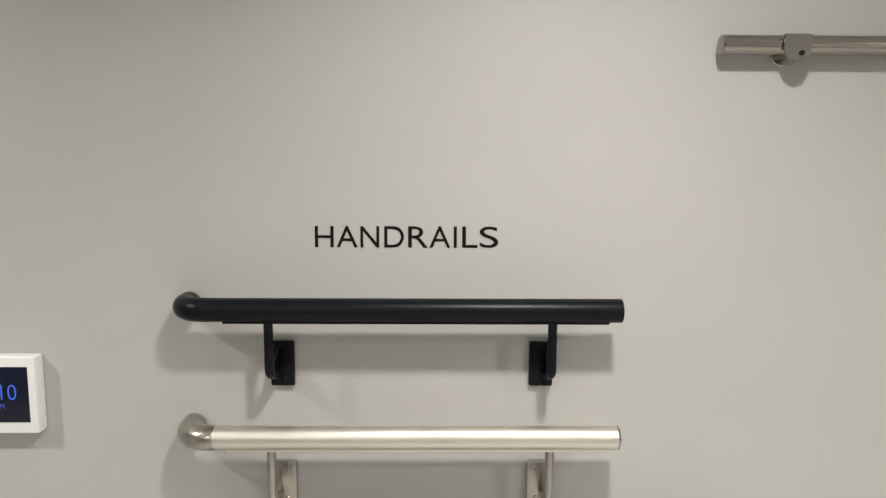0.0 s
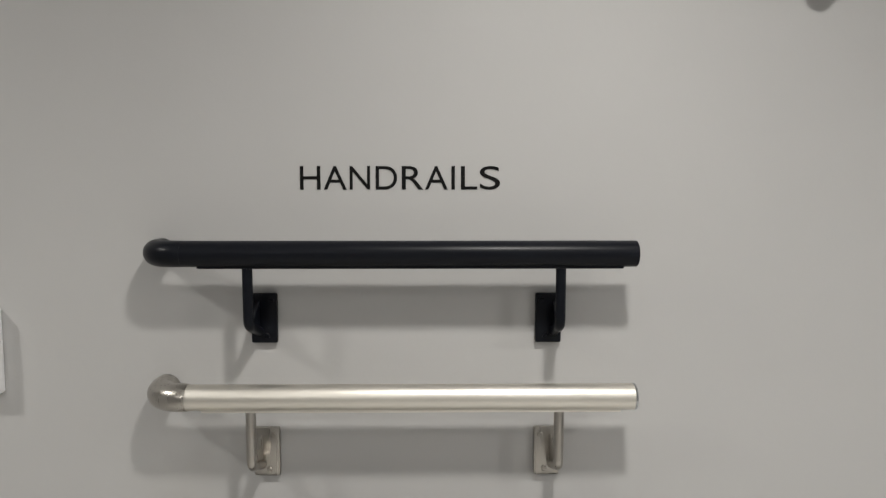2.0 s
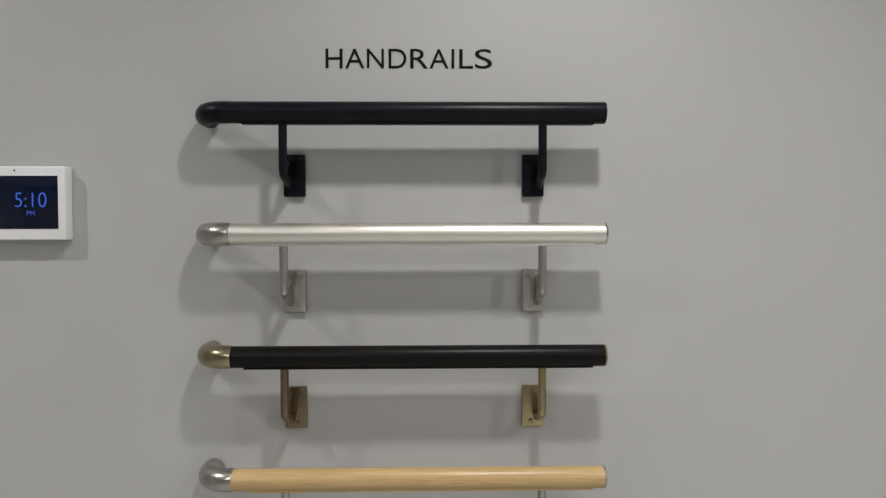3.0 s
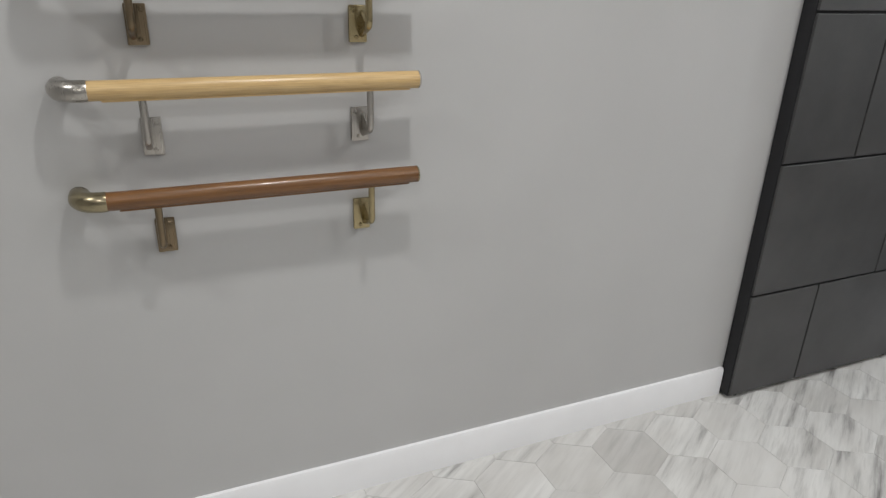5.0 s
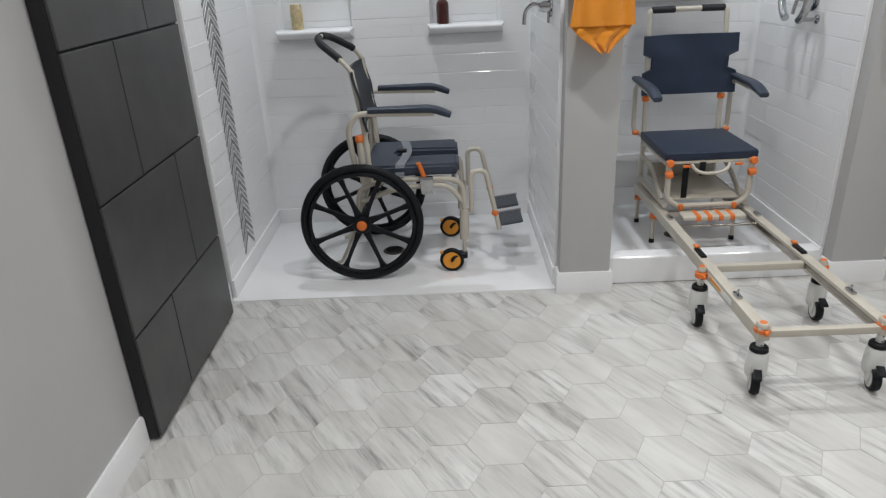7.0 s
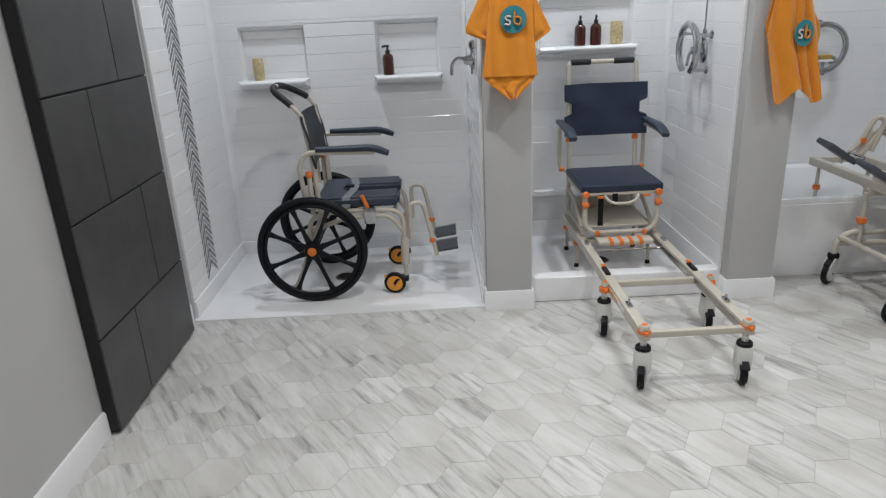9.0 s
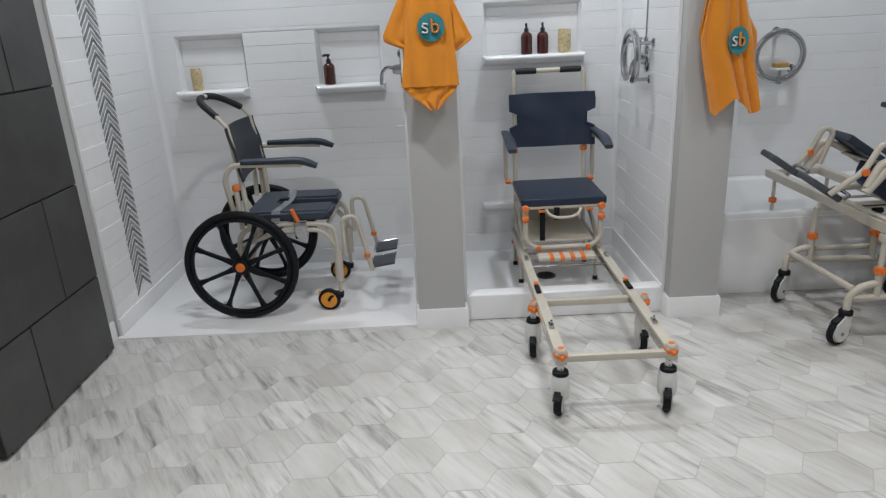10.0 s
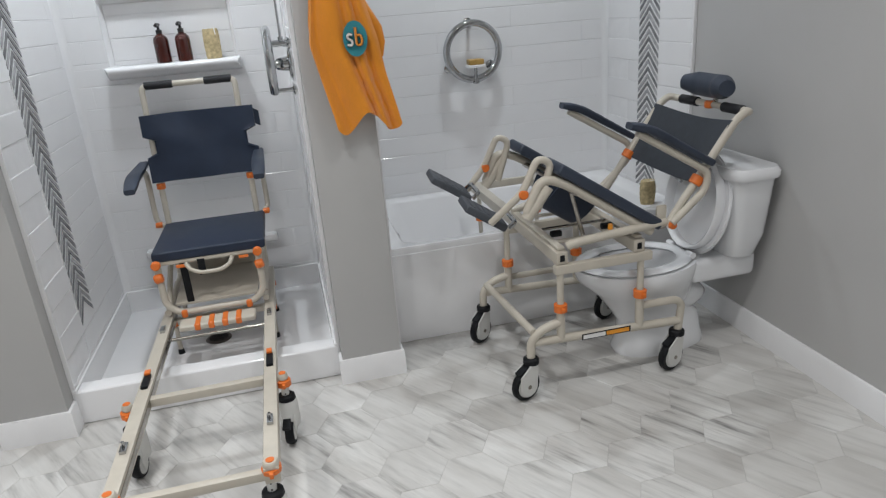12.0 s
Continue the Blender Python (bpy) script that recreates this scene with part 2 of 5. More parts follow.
def solid(name, bm, mat, label="", category="", kind="structure", smooth=35):
    """A piece of the setting, in world coordinates."""
    ob = new(name, to_mesh(name, bm, mat, smooth))
    OFF[ob.name] = Vector((0, 0, 0))
    return tagged(ob, label, category, "", kind)


def box(lo, hi, bevel=0.0, seg=2, bm=None, m=None):
    own = bmesh.new()
    lo, hi = Vector(lo), Vector(hi)
    mat = Matrix.Translation((lo + hi) / 2) @ Matrix.Diagonal((*(hi - lo), 1))
    bmesh.ops.create_cube(own, size=1, matrix=mat)
    if bevel:
        bmesh.ops.bevel(own, geom=own.edges[:], offset=bevel, segments=seg, affect="EDGES", profile=0.6)
    if m is not None:
        bmesh.ops.transform(own, matrix=m, verts=own.verts)
    return merged(bm, own)


def merged(bm, own):
    if bm is None:
        return own
    me = bpy.data.meshes.new("tmp")
    own.to_mesh(me)
    own.free()
    bm.from_mesh(me)
    bpy.data.meshes.remove(me)
    return bm


def frame_of(d):
    d = d.normalized()
    up = Vector((0, 0, 1)) if abs(d.z) < 0.9 else Vector((1, 0, 0))
    u = d.cross(up).normalized()
    return u, u.cross(d).normalized()


def fillet(pts, rad, n=5):
    pts = [Vector(p) for p in pts]
    if rad <= 0 or len(pts) < 3:
        return pts
    out = [pts[0]]
    for a, b, c in zip(pts, pts[1:], pts[2:]):
        r = min(rad, (a - b).length * 0.48, (c - b).length * 0.48)
        p, q = b + (a - b).normalized() * r, b + (c - b).normalized() * r
        for i in range(n + 1):
            t = i / n
            out.append(p * (1 - t) ** 2 + b * 2 * t * (1 - t) + q * t * t)
    out.append(pts[-1])
    return out


def tube(pts, r, rad=0.05, seg=12, closed=False, bm=None, flat=1.0):
    """A tube swept along a path with rounded corners, its ends capped."""
    own = bmesh.new()
    path = [Vector(p) for p in pts] if closed else fillet(pts, rad)
    n = len(path)
    rings, u = [], None
    for i, p in enumerate(path):
        a = path[(i - 1) % n] if closed or i else p
        b = path[(i + 1) % n] if closed or i < n - 1 else p
        d = (b - a).normalized()
        if u is None:
            u = frame_of(d)[0]
        u = (u - d * u.dot(d)).normalized()
        v = d.cross(u)
        rr = r[i] if isinstance(r, (list, tuple)) else r
        rings.append([own.verts.new(p + (u * math.cos(k * math.tau / seg) + v * flat * math.sin(k * math.tau / seg)) * rr) for k in range(seg)])
    for i in range(n if closed else n - 1):
        a, b = rings[i], rings[(i + 1) % n]
        for k in range(seg):
            own.faces.new((a[k], a[(k + 1) % seg], b[(k + 1) % seg], b[k]))
    if not closed:
        own.faces.new(rings[0])
        own.faces.new(rings[-1])
    return merged(bm, own)


def cyl(p0, p1, r, seg=20, bevel=0.0, bm=None, r2=None):
    p0, p1 = Vector(p0), Vector(p1)
    r2 = r if r2 is None else r2
    d = (p1 - p0).normalized()
    if bevel:
        return tube([p0, p0 + d * bevel, p1 - d * bevel, p1], [r - bevel, r, r2, r2 - bevel], 0, seg, bm=bm)
    return tube([p0, p1], [r, r2], 0, seg, bm=bm)


def lathe(prof, at, axis=(0, 0, 1), seg=28, bm=None):
    """Turned body: prof is a list of (radius, distance along the axis)."""
    own = bmesh.new()
    d = Vector(axis).normalized()
    u, v = frame_of(d)
    rings = []
    for r, h in prof:
        c = Vector(at) + d * h
        if r < 1e-5:
            rings.append([own.verts.new(c)])
        else:
            rings.append([own.verts.new(c + (u * math.cos(k * math.tau / seg) + v * math.sin(k * math.tau / seg)) * r) for k in range(seg)])
    for a, b in zip(rings, rings[1:]):
        for k in range(seg):
            j = (k + 1) % seg
            if len(a) == 1 and len(b) > 1:
                own.faces.new((a[0], b[j], b[k]))
            elif len(b) == 1 and len(a) > 1:
                own.faces.new((a[k], a[j], b[0]))
            elif len(a) > 1:
                own.faces.new((a[k], a[j], b[j], b[k]))
    for ring in (rings[0], rings[-1]):
        if len(ring) > 2:
            own.faces.new(ring)
    return merged(bm, own)


def prism(outline, thick, m, bevel=0.0, seg=2, bm=None):
    """An outline in the local xy plane given depth along local z, then placed by m."""
    own = bmesh.new()
    vs = [own.verts.new((x, y, 0)) for x, y in outline]
    f = own.faces.new(vs)
    top = bmesh.ops.extrude_face_region(own, geom=[f])
    bmesh.ops.translate(own, verts=[g for g in top["geom"] if isinstance(g, bmesh.types.BMVert)], vec=(0, 0, thick))
    if bevel:
        es = [e for e in own.edges if len(e.link_faces) == 2 and e.calc_face_angle(0) > 0.6]
        bmesh.ops.bevel(own, geom=es, offset=bevel, segments=seg, affect="EDGES")
    bmesh.ops.transform(own, matrix=m, verts=own.verts)
    return merged(bm, own)


def sheet(fn, nu, nv, thick):
    """A cloth from a function of (u, v) in 0..1, given thickness."""
    bm = bmesh.new()
    g = [[bm.verts.new(fn(i / nu, j / nv)) for j in range(nv + 1)] for i in range(nu + 1)]
    for i in range(nu):
        for j in range(nv):
            bm.faces.new((g[i][j], g[i + 1][j], g[i + 1][j + 1], g[i][j + 1]))
    bmesh.ops.recalc_face_normals(bm, faces=bm.faces)
    bmesh.ops.solidify(bm, geom=bm.faces[:], thickness=thick)
    return bm


def lettering(text, height, width, m, mat, name, parent=None, label="", bold=0.0):
    """Raised letters of the built-in font, cap height and width as given, in the local xy plane of m."""
    cu = bpy.data.curves.new(name, "FONT")
    cu.body, cu.extrude, cu.offset = text, 0.006, bold
    tmp = new("tmp_text", cu)
    bpy.context.view_layer.update()
    me = bpy.data.meshes.new_from_object(tmp.evaluated_get(bpy.context.evaluated_depsgraph_get()))
    bpy.data.objects.remove(tmp)
    bm = bmesh.new()
    bm.from_mesh(me)
    bpy.data.meshes.remove(me)
    xs, ys = [v.co.x for v in bm.verts], [v.co.y for v in bm.verts]
    w, h = max(xs) - min(xs), max(ys) - min(ys)
    for v in bm.verts:
        v.co = Vector(((v.co.x - min(xs)) / w * width, (v.co.y - min(ys)) / h * height, v.co.z * 0.1))
    bmesh.ops.transform(bm, matrix=m, verts=bm.verts)
    if parent is not None:
        return part(name, bm, mat, parent, label)
    return bm


# ---- the room ----
XE = 4.575      # face of the east wall
YB = 1.088       # face of the tiled back walls
P1 = (1.588, 1.822)
P2 = (2.856, 3.098)

solid("floor", box((-0.25, -5.4, -0.12), (XE + 0.25, 1.3, -0.0013)), M_GROUT, "grey grouted floor laid with marble-look hexagon tiles", "floor")
solid("ceiling", box((-0.25, -5.4, CEIL), (XE + 0.25, 1.3, CEIL + 0.1)), M_CEIL, "flat white painted ceiling", "ceiling")
solid("wall_west", box((-0.25, -5.4, -0.12), (0, 1.3, CEIL)), M_WALL, "warm grey painted wall carrying the handrail display", "wall")
solid("wall_east", box((XE, -5.4, -0.12), (XE + 0.25, 1.3, CEIL)), M_WALL, "grey painted wall behind the toilet", "wall")
solid("wall_south", box((0, -5.4, -0.12), (XE, -5.18, CEIL)), M_WALL, "grey painted wall closing the room", "wall")
solid("wall_north", box((0, 1.2, -0.12), (XE, 1.3, CEIL)), M_WALL, "plain wall behind the shower alcoves", "wall")
for nm, (a, b) in (("wall_partition_1", P1), ("wall_partition_2", P2)):
    solid(nm, box((a, 0.014, -0.004), (b, 1.2, CEIL), 0.004), M_WALL, "narrow grey painted partition end between two alcoves", "wall")


def baseboard(name, pts):
    """White board with an eased top along a line of plan points; the wall lies to its left side."""
    bm = bmesh.new()
    prof = [(0, 0), (0.014, 0), (0.014, 0.096), (0.010, 0.108), (0, 0.108)]
    n = len(pts)
    rings = []
    for i, p in enumerate(pts):
        p = Vector((*p, 0))
        ds = []
        if i:
            ds.append((p - Vector((*pts[i - 1], 0))).normalized())
        if i < n - 1:
            ds.append((Vector((*pts[i + 1], 0)) - p).normalized())
        ns = [Vector((d.y, -d.x, 0)) for d in ds]
        k = sum(ns, Vector()) / len(ns)
        k = k / max(0.2, k.length ** 2)
        rings.append([bm.verts.new(p + k * a + Vector((0, 0, h))) for a, h in prof])
    for a, b in zip(rings, rings[1:]):
        for j in range(len(prof)):
            q = (j + 1) % len(prof)
            bm.faces.new((a[j], a[q], b[q], b[j]))
    bm.faces.new(rings[0])
    bm.faces.new(rings[-1])
    return solid(name, bm, M_TRIM, "white painted baseboard with an eased top edge", "baseboard", smooth=20)


baseboard("baseboard_west", [(0, -5.18), (0, -0.962)])
baseboard("baseboard_west_end", [(0, -0.072), (0, 0.048)])
baseboard("baseboard_east", [(XE, 0.255), (XE, -5.18)])
baseboard("baseboard_partition_1", [(P1[0], 0.1), (P1[0], 0.014), (P1[1], 0.014), (P1[1], 0.1)][::1])
baseboard("baseboard_partition_2", [(P2[0], 0.1), (P2[0], 0.014), (P2[1], 0.014), (P2[1], 0.1)][::1])


# ---- tiled alcoves ----
ROW, ROW0, TILE_TOP = 0.1023, 0.0648, 2.1108
GAP = 0.0022


def cut(lo, hi, holes):
    """The intervals of lo..hi outside the holes."""
    segs = [(lo, hi)]
    for a, b in holes:
        segs = [s for x, y in segs for s in ((x, min(y, a)), (max(x, b), y)) if s[1] - s[0] > 0.012]
    return segs


TILE_MESH = {}


def wall_tile(w, h):
    """A glossy tile with eased edges, in the xz plane, its face towards -y."""
    key = (round(w, 3), round(h, 3))
    if key not in TILE_MESH:
        w, h = key
        bm = bmesh.new()
        e, d = 0.0022, 0.0022
        back = [bm.verts.new(p) for p in ((0, 0, 0), (w, 0, 0), (w, 0, h), (0, 0, h))]
        mid = [bm.verts.new(p) for p in ((0, -d * 0.5, 0), (w, -d * 0.5, 0), (w, -d * 0.5, h), (0, -d * 0.5, h))]
        top = [bm.verts.new(p) for p in ((0.0006, -d, e), (w - 0.0006, -d, e), (w - 0.0006, -d, h - e), (0.0006, -d, h - e))]
        for a, b in ((back, mid), (mid, top)):
            for i in range(4):
                j = (i + 1) % 4
                bm.faces.new((a[i], a[j], b[j], b[i]))
        bm.faces.new(top)
        TILE_MESH[key] = to_mesh("wall_tile", bm, M_WTILE, 12)
    return TILE_MESH[key]


def tile_field(parent, m, width, holes, z0, length=0.62, shift=0.0, top=TILE_TOP):
    """Rows of tiles over a face; m carries local x along the face and local -y out of it."""
    k = 0
    z = ROW0
    while z < top - 0.01:
        lo_z, hi_z = max(z, z0), z + ROW
        if hi_z - lo_z > 0.02:
            cols = []
            x = -length + (length * 0.5 if k % 2 else 0) + shift
            while x < width:
                a, b = max(0, x), min(width, x + length)
                if b - a > 0.02:
                    cols.append((a, b))
                x += length
            for a, b in cols:
                pieces = [(lo_z, hi_z, [])]
                for hx0, hx1, hz0, hz1 in holes:
                    if hx1 <= a or hx0 >= b or hz1 <= lo_z or hz0 >= hi_z:
                        continue
                    nxt = []
                    for r0, r1, hs in pieces:
                        for s0, s1 in ((r0, min(r1, hz0)), (max(r0, hz1), r1)):
                            if s1 - s0 > 0.008:
                                nxt.append((s0, s1, hs))
                        s0, s1 = max(r0, hz0), min(r1, hz1)
                        if s1 - s0 > 0.008:
                            nxt.append((s0, s1, hs + [(hx0, hx1)]))
                    pieces = nxt
                for r0, r1, hs in pieces:
                    for c, d in cut(a, b, hs):
                        ob = new("wall_tile", wall_tile(d - c - 0.0004, r1 - r0 - (GAP if r1 == hi_z else 0.0002)))
                        ob.parent = parent
                        ob.matrix_local = m @ Matrix.Translation((c, 0, r0))
        z += ROW
        k += 1


def holed_panel(lo, hi, holes):
    """A slab between two corners, cut through along y by rectangles (x0, x1, z0, z1)."""
    xs = sorted({lo[0], hi[0], *[v for h in holes for v in h[:2]]})
    zs = sorted({lo[2], hi[2], *[v for h in holes for v in h[2:]]})
    bm = bmesh.new()
    for x0, x1 in zip(xs, xs[1:]):
        for z0, z1 in zip(zs, zs[1:]):
            if any(h[0] - 1e-6 <= x0 and x1 <= h[1] + 1e-6 and h[2] - 1e-6 <= z0 and z1 <= h[3] + 1e-6 for h in holes):
                continue
            box((x0, lo[1], z0), (x1, hi[1], z1), bm=bm)
    bmesh.ops.remove_doubles(bm, verts=bm.verts, dist=1e-5)
    seen = {}
    for f in bm.faces:
        seen.setdefault(tuple(round(c, 4) for c in f.calc_center_median()), []).append(f)
    bmesh.ops.delete(bm, geom=[f for fs in seen.values() if len(fs) > 1 for f in fs], context="FACES")
    return bm


FIELDS = []      # tile fields are laid last


def alcove(n, x0, x1, niches, z0, words, yr=0.10):
    """Tiled back and side walls of one alcove, with recessed niches."""
    s = 0.0133
    back = solid(f"tiled_wall_back_{n}", holed_panel((x0, YB + 0.0025, 0), (x1, YB + 0.1, TILE_TOP), niches), M_WGROUT, f"glossy white tiled back wall of the {words}", "tiled wall")
    FIELDS.append((back, pose(x0, YB + 0.0025, 0), x1 - x0, [(a - x0, b - x0, c, d) for a, b, c, d in niches], z0, 0.81, 0.1))
    left = solid(f"tiled_wall_left_{n}", box((x0, 0.10, 0), (x0 + s, YB + 0.006, TILE_TOP)), M_WGROUT, f"glossy white tiled side wall of the {words}", "tiled wall")
    FIELDS.append((left, pose(x0 + s, 0.10, 0, 0, 0, 90), YB - 0.10, [], z0, 1.3, 0.9))
    right = solid(f"tiled_wall_right_{n}", box((x1 - s, yr, 0), (x1, YB + 0.006, TILE_TOP)), M_WGROUT, f"glossy white tiled side wall of the {words}", "tiled wall")
    FIELDS.append((right, pose(x1 - s, YB, 0, 0, 0, -90), YB - yr, [], z0, 1.3, 0.9))
    for nm, e, ye in (("tile_edge_trim_left", x0, 0.10), ("tile_edge_trim_right", x1 - 0.0158, yr)):
        solid(f"{nm}_{n}", box((e, ye - 0.012, 0.0 if n == 1 else 0.1), (e + 0.0158, ye - 0.0005, TILE_TOP), 0.003), M_TRIM, "thin white edge trim closing the tiled wall", "trim")
    # coved inner corners
    for nm, cx, sg in (("corner_cove_left", x0 + s + 0.0018, 1), ("corner_cove_right", x1 - s - 0.0018, -1)):
        bm = bmesh.new()
        r = 0.03
        prof = [Vector((cx, YB - r, 0))] + [Vector((cx + sg * r * (1 - math.cos(a)), YB - r + r * math.sin(a), 0)) for a in [radians(q) for q in (15, 30, 45, 60, 75, 90)]] + [Vector((cx, YB + 0.002, 0))]
        lo = [bm.verts.new(p + Vector((0, 0, z0))) for p in prof]
        hi = [bm.verts.new(p + Vector((0, 0, TILE_TOP))) for p in prof]
        for i in range(len(prof)):
            j = (i + 1) % len(prof)
            bm.faces.new((lo[i], lo[j], hi[j], hi[i]))
        bm.faces.new(lo)
        bm.faces.new(hi)
        solid(f"{nm}_{n}", bm, M_ACRYL, "rounded white inside corner of the tiled alcove", "trim")
    for i, (a, b, c, d) in enumerate(niches):
        # sloped niche lining with a rear face
        bm = bmesh.new()
        i0 = 0.016
        front = [(a, YB, c), (b, YB, c), (b, YB, d), (a, YB, d)]
        rear = [(a + i0, YB + 0.046, c), (b - i0, YB + 0.046, c), (b - i0, YB + 0.046, d - i0 * 1.6), (a + i0, YB + 0.046, d - i0 * 1.6)]
        fv, rv = [bm.verts.new(p) for p in front], [bm.verts.new(p) for p in rear]
        for k in range(4):
            bm.faces.new((fv[k], fv[(k + 1) % 4], rv[(k + 1) % 4], rv[k]))
        bm.faces.new(rv)
        bmesh.ops.solidify(bm, geom=bm.faces[:], thickness=-0.004)
        lin = solid(f"niche_{n}_{i + 1}", bm, M_ACRYL, "recessed white tiled niche in the shower wall", "niche")
        zs = [c + 0.004] + [z for z in [ROW0 + ROW * k for k in range(30)] if c + 0.02 < z < d - 0.05] + [d - i0 * 1.6]
        for za, zb in zip(zs, zs[1:]):
            ob = new("wall_tile", wall_tile(b - a - 2 * i0 - 0.001, zb - za - GAP))
            ob.parent = lin
            ob.matrix_local = pose(a + i0 + 0.0005, YB + 0.0450, za)
    return left, right


def chevrons(parent, m, z0, z1, width):
    """A strip of pointed mosaic pieces up a wall; local x across, local -y out."""
    w, t, rise = width / 2, 0.0195, width * 0.44
    bm = bmesh.new()
    prof = [(-w, 0), (0, rise), (w, 0), (w, t), (0, rise + t), (-w, t)]
    lo = [bm.verts.new((x, 0, z)) for x, z in prof]
    hi = [bm.verts.new((x * 0.99, -0.0025, z)) for x, z in prof]
    for i in range(6):
        j = (i + 1) % 6
        bm.faces.new((lo[i], lo[j], hi[j], hi[i]))
    bm.faces.new((hi[0], hi[1], hi[4], hi[5]))
    bm.faces.new((hi[1], hi[2], hi[3], hi[4]))
    dark = to_mesh("mosaic_piece", bm, M_CHEV_D)
    light = dark.copy()
    light.materials[0] = M_CHEV_L
    z, k = z0, 0
    while z < z1:
        ob = new("mosaic_piece", light if k % 2 else dark)
        ob.parent = parent
        ob.matrix_local = m @ Matrix.Translation((0, 0, z))
        z += 0.0355
        k += 1


a1 = alcove(1, 0.0, P1[0], [(0.178, 0.585, 1.152, 1.470), (1.016, 1.408, 1.150, 1.476)], 0.10, "roll-in shower")
a2 = alcove(2, P1[1], P2[0], [(2.024, 2.606, 1.268, 1.572)], 0.12, "curbed shower")
a3 = alcove(3, P2[1], XE, [], 0.445, "bathtub alcove", 0.285)


def shelf(x0, x1, z, name="niche_shelf"):
    """Moulded shelf with a rounded nose and a sloping underside."""
    bm = bmesh.new()
    prof = [(0.09, 0.0), (-0.085, 0.0), (-0.098, -0.008), (-0.100, -0.018), (-0.092, -0.030), (-0.03, -0.050), (-0.002, -0.060), (0.09, -0.060)]
    for lo_x, hi_x in ((x0, x1),):
        a = [bm.verts.new((lo_x + (0.012 if y < -0.09 else 0), YB + y, z + h)) for y, h in prof]
        b = [bm.verts.new((hi_x - (0.012 if y < -0.09 else 0), YB + y, z + h)) for y, h in prof]
        for i in range(len(prof)):
            j = (i + 1) % len(prof)
            bm.faces.new((a[i], a[j], b[j], b[i]))
        bm.faces.new(a)
        bm.faces.new(b)
    return bm


for nm, args in (("niche_shelf_1", (0.170, 0.590, 1.154)), ("niche_shelf_2", (1.004, 1.418, 1.152)), ("niche_shelf_3", (2.012, 2.618, 1.271))):
    solid(nm, shelf(*args), M_ACRYL, "moulded white shelf projecting below a shower niche", "shelf", smooth=50)
solid("foot_ledge", box((1.99, YB - 0.045, 0.320), (2.65, YB + 0.02, 0.360), 0.012, 3), M_ACRYL, "low moulded white ledge on the shower back wall", "ledge")


def shower_pan(name, x0, x1, curb, label):
    """White acrylic tray with an upstand, sloping floor and a front edge or curb."""
    bm = bmesh.new()
    floor_z = 0.008 if not curb else 0.033
    box((x0, 0.050 if not curb else 0.09, -0.004), (x1, YB, floor_z), 0.003, bm=bm)
    ob = solid(name, bm, M_ACRYL, label, "shower tray")
    up = 0.100 if not curb else 0.150
    for lo, hi in (((x0, 0.085, 0.0), (x0 + 0.021, YB, up)), ((x1 - 0.021, 0.085, 0.0), (x1, YB, up)), ((x0 + 0.001, YB - 0.012, 0.0), (x1 - 0.001, YB, up))):
        part("upstand", box(lo, hi, 0.005, 3), M_ACRYL, ob)
    if curb:
        part("curb", box((x0 + 0.002, 0.082, 0.0), (x1 - 0.002, 0.165, 0.142), 0.012, 3), M_ACRYL, ob)
    return ob


shower_pan("shower_tray_1", 0.006, P1[0] - 0.002, False, "flat white roll-in shower tray level with the floor")
shower_pan("shower_tray_2", P1[1] + 0.002, P2[0] - 0.002, True, "white shower tray with a raised front curb")


def drain(x, y, z):
    t = thing("floor_drain", (x, y, z), "dark round metal drain cover in the shower tray", "drain", "shower drains")
    part("cover", lathe([(0.0, 0.006), (0.05, 0.006), (0.058, 0.002), (0.060, 0.0), (0.0, 0.0)], (x, y, z)), M_DRAIN, t)
    bm = bmesh.new()
    for i in range(-3, 4):
        w = math.sqrt(0.045 ** 2 - (i * 0.012) ** 2)
        box((x - w, y + i * 0.012 - 0.002, z + 0.0055), (x + w, y + i * 0.012 + 0.002, z + 0.0075), bm=bm)
    part("grate", bm, M_RUBBER, t)


drain(0.765, 0.58, 0.008)
drain(2.32, 0.585, 0.033)


# ---- bathtub ----
def rounded_rect(x0, x1, y0, y1, r, n=6):
    out = []
    for cx, cy, a0 in ((x1 - r, y1 - r, 0), (x0 + r, y1 - r, 90), (x0 + r, y0 + r, 180), (x1 - r, y0 + r, 270)):
        out += [(cx + r * math.cos(radians(a0 + 90 * i / n)), cy + r * math.sin(radians(a0 + 90 * i / n))) for i in range(n + 1)]
    return out


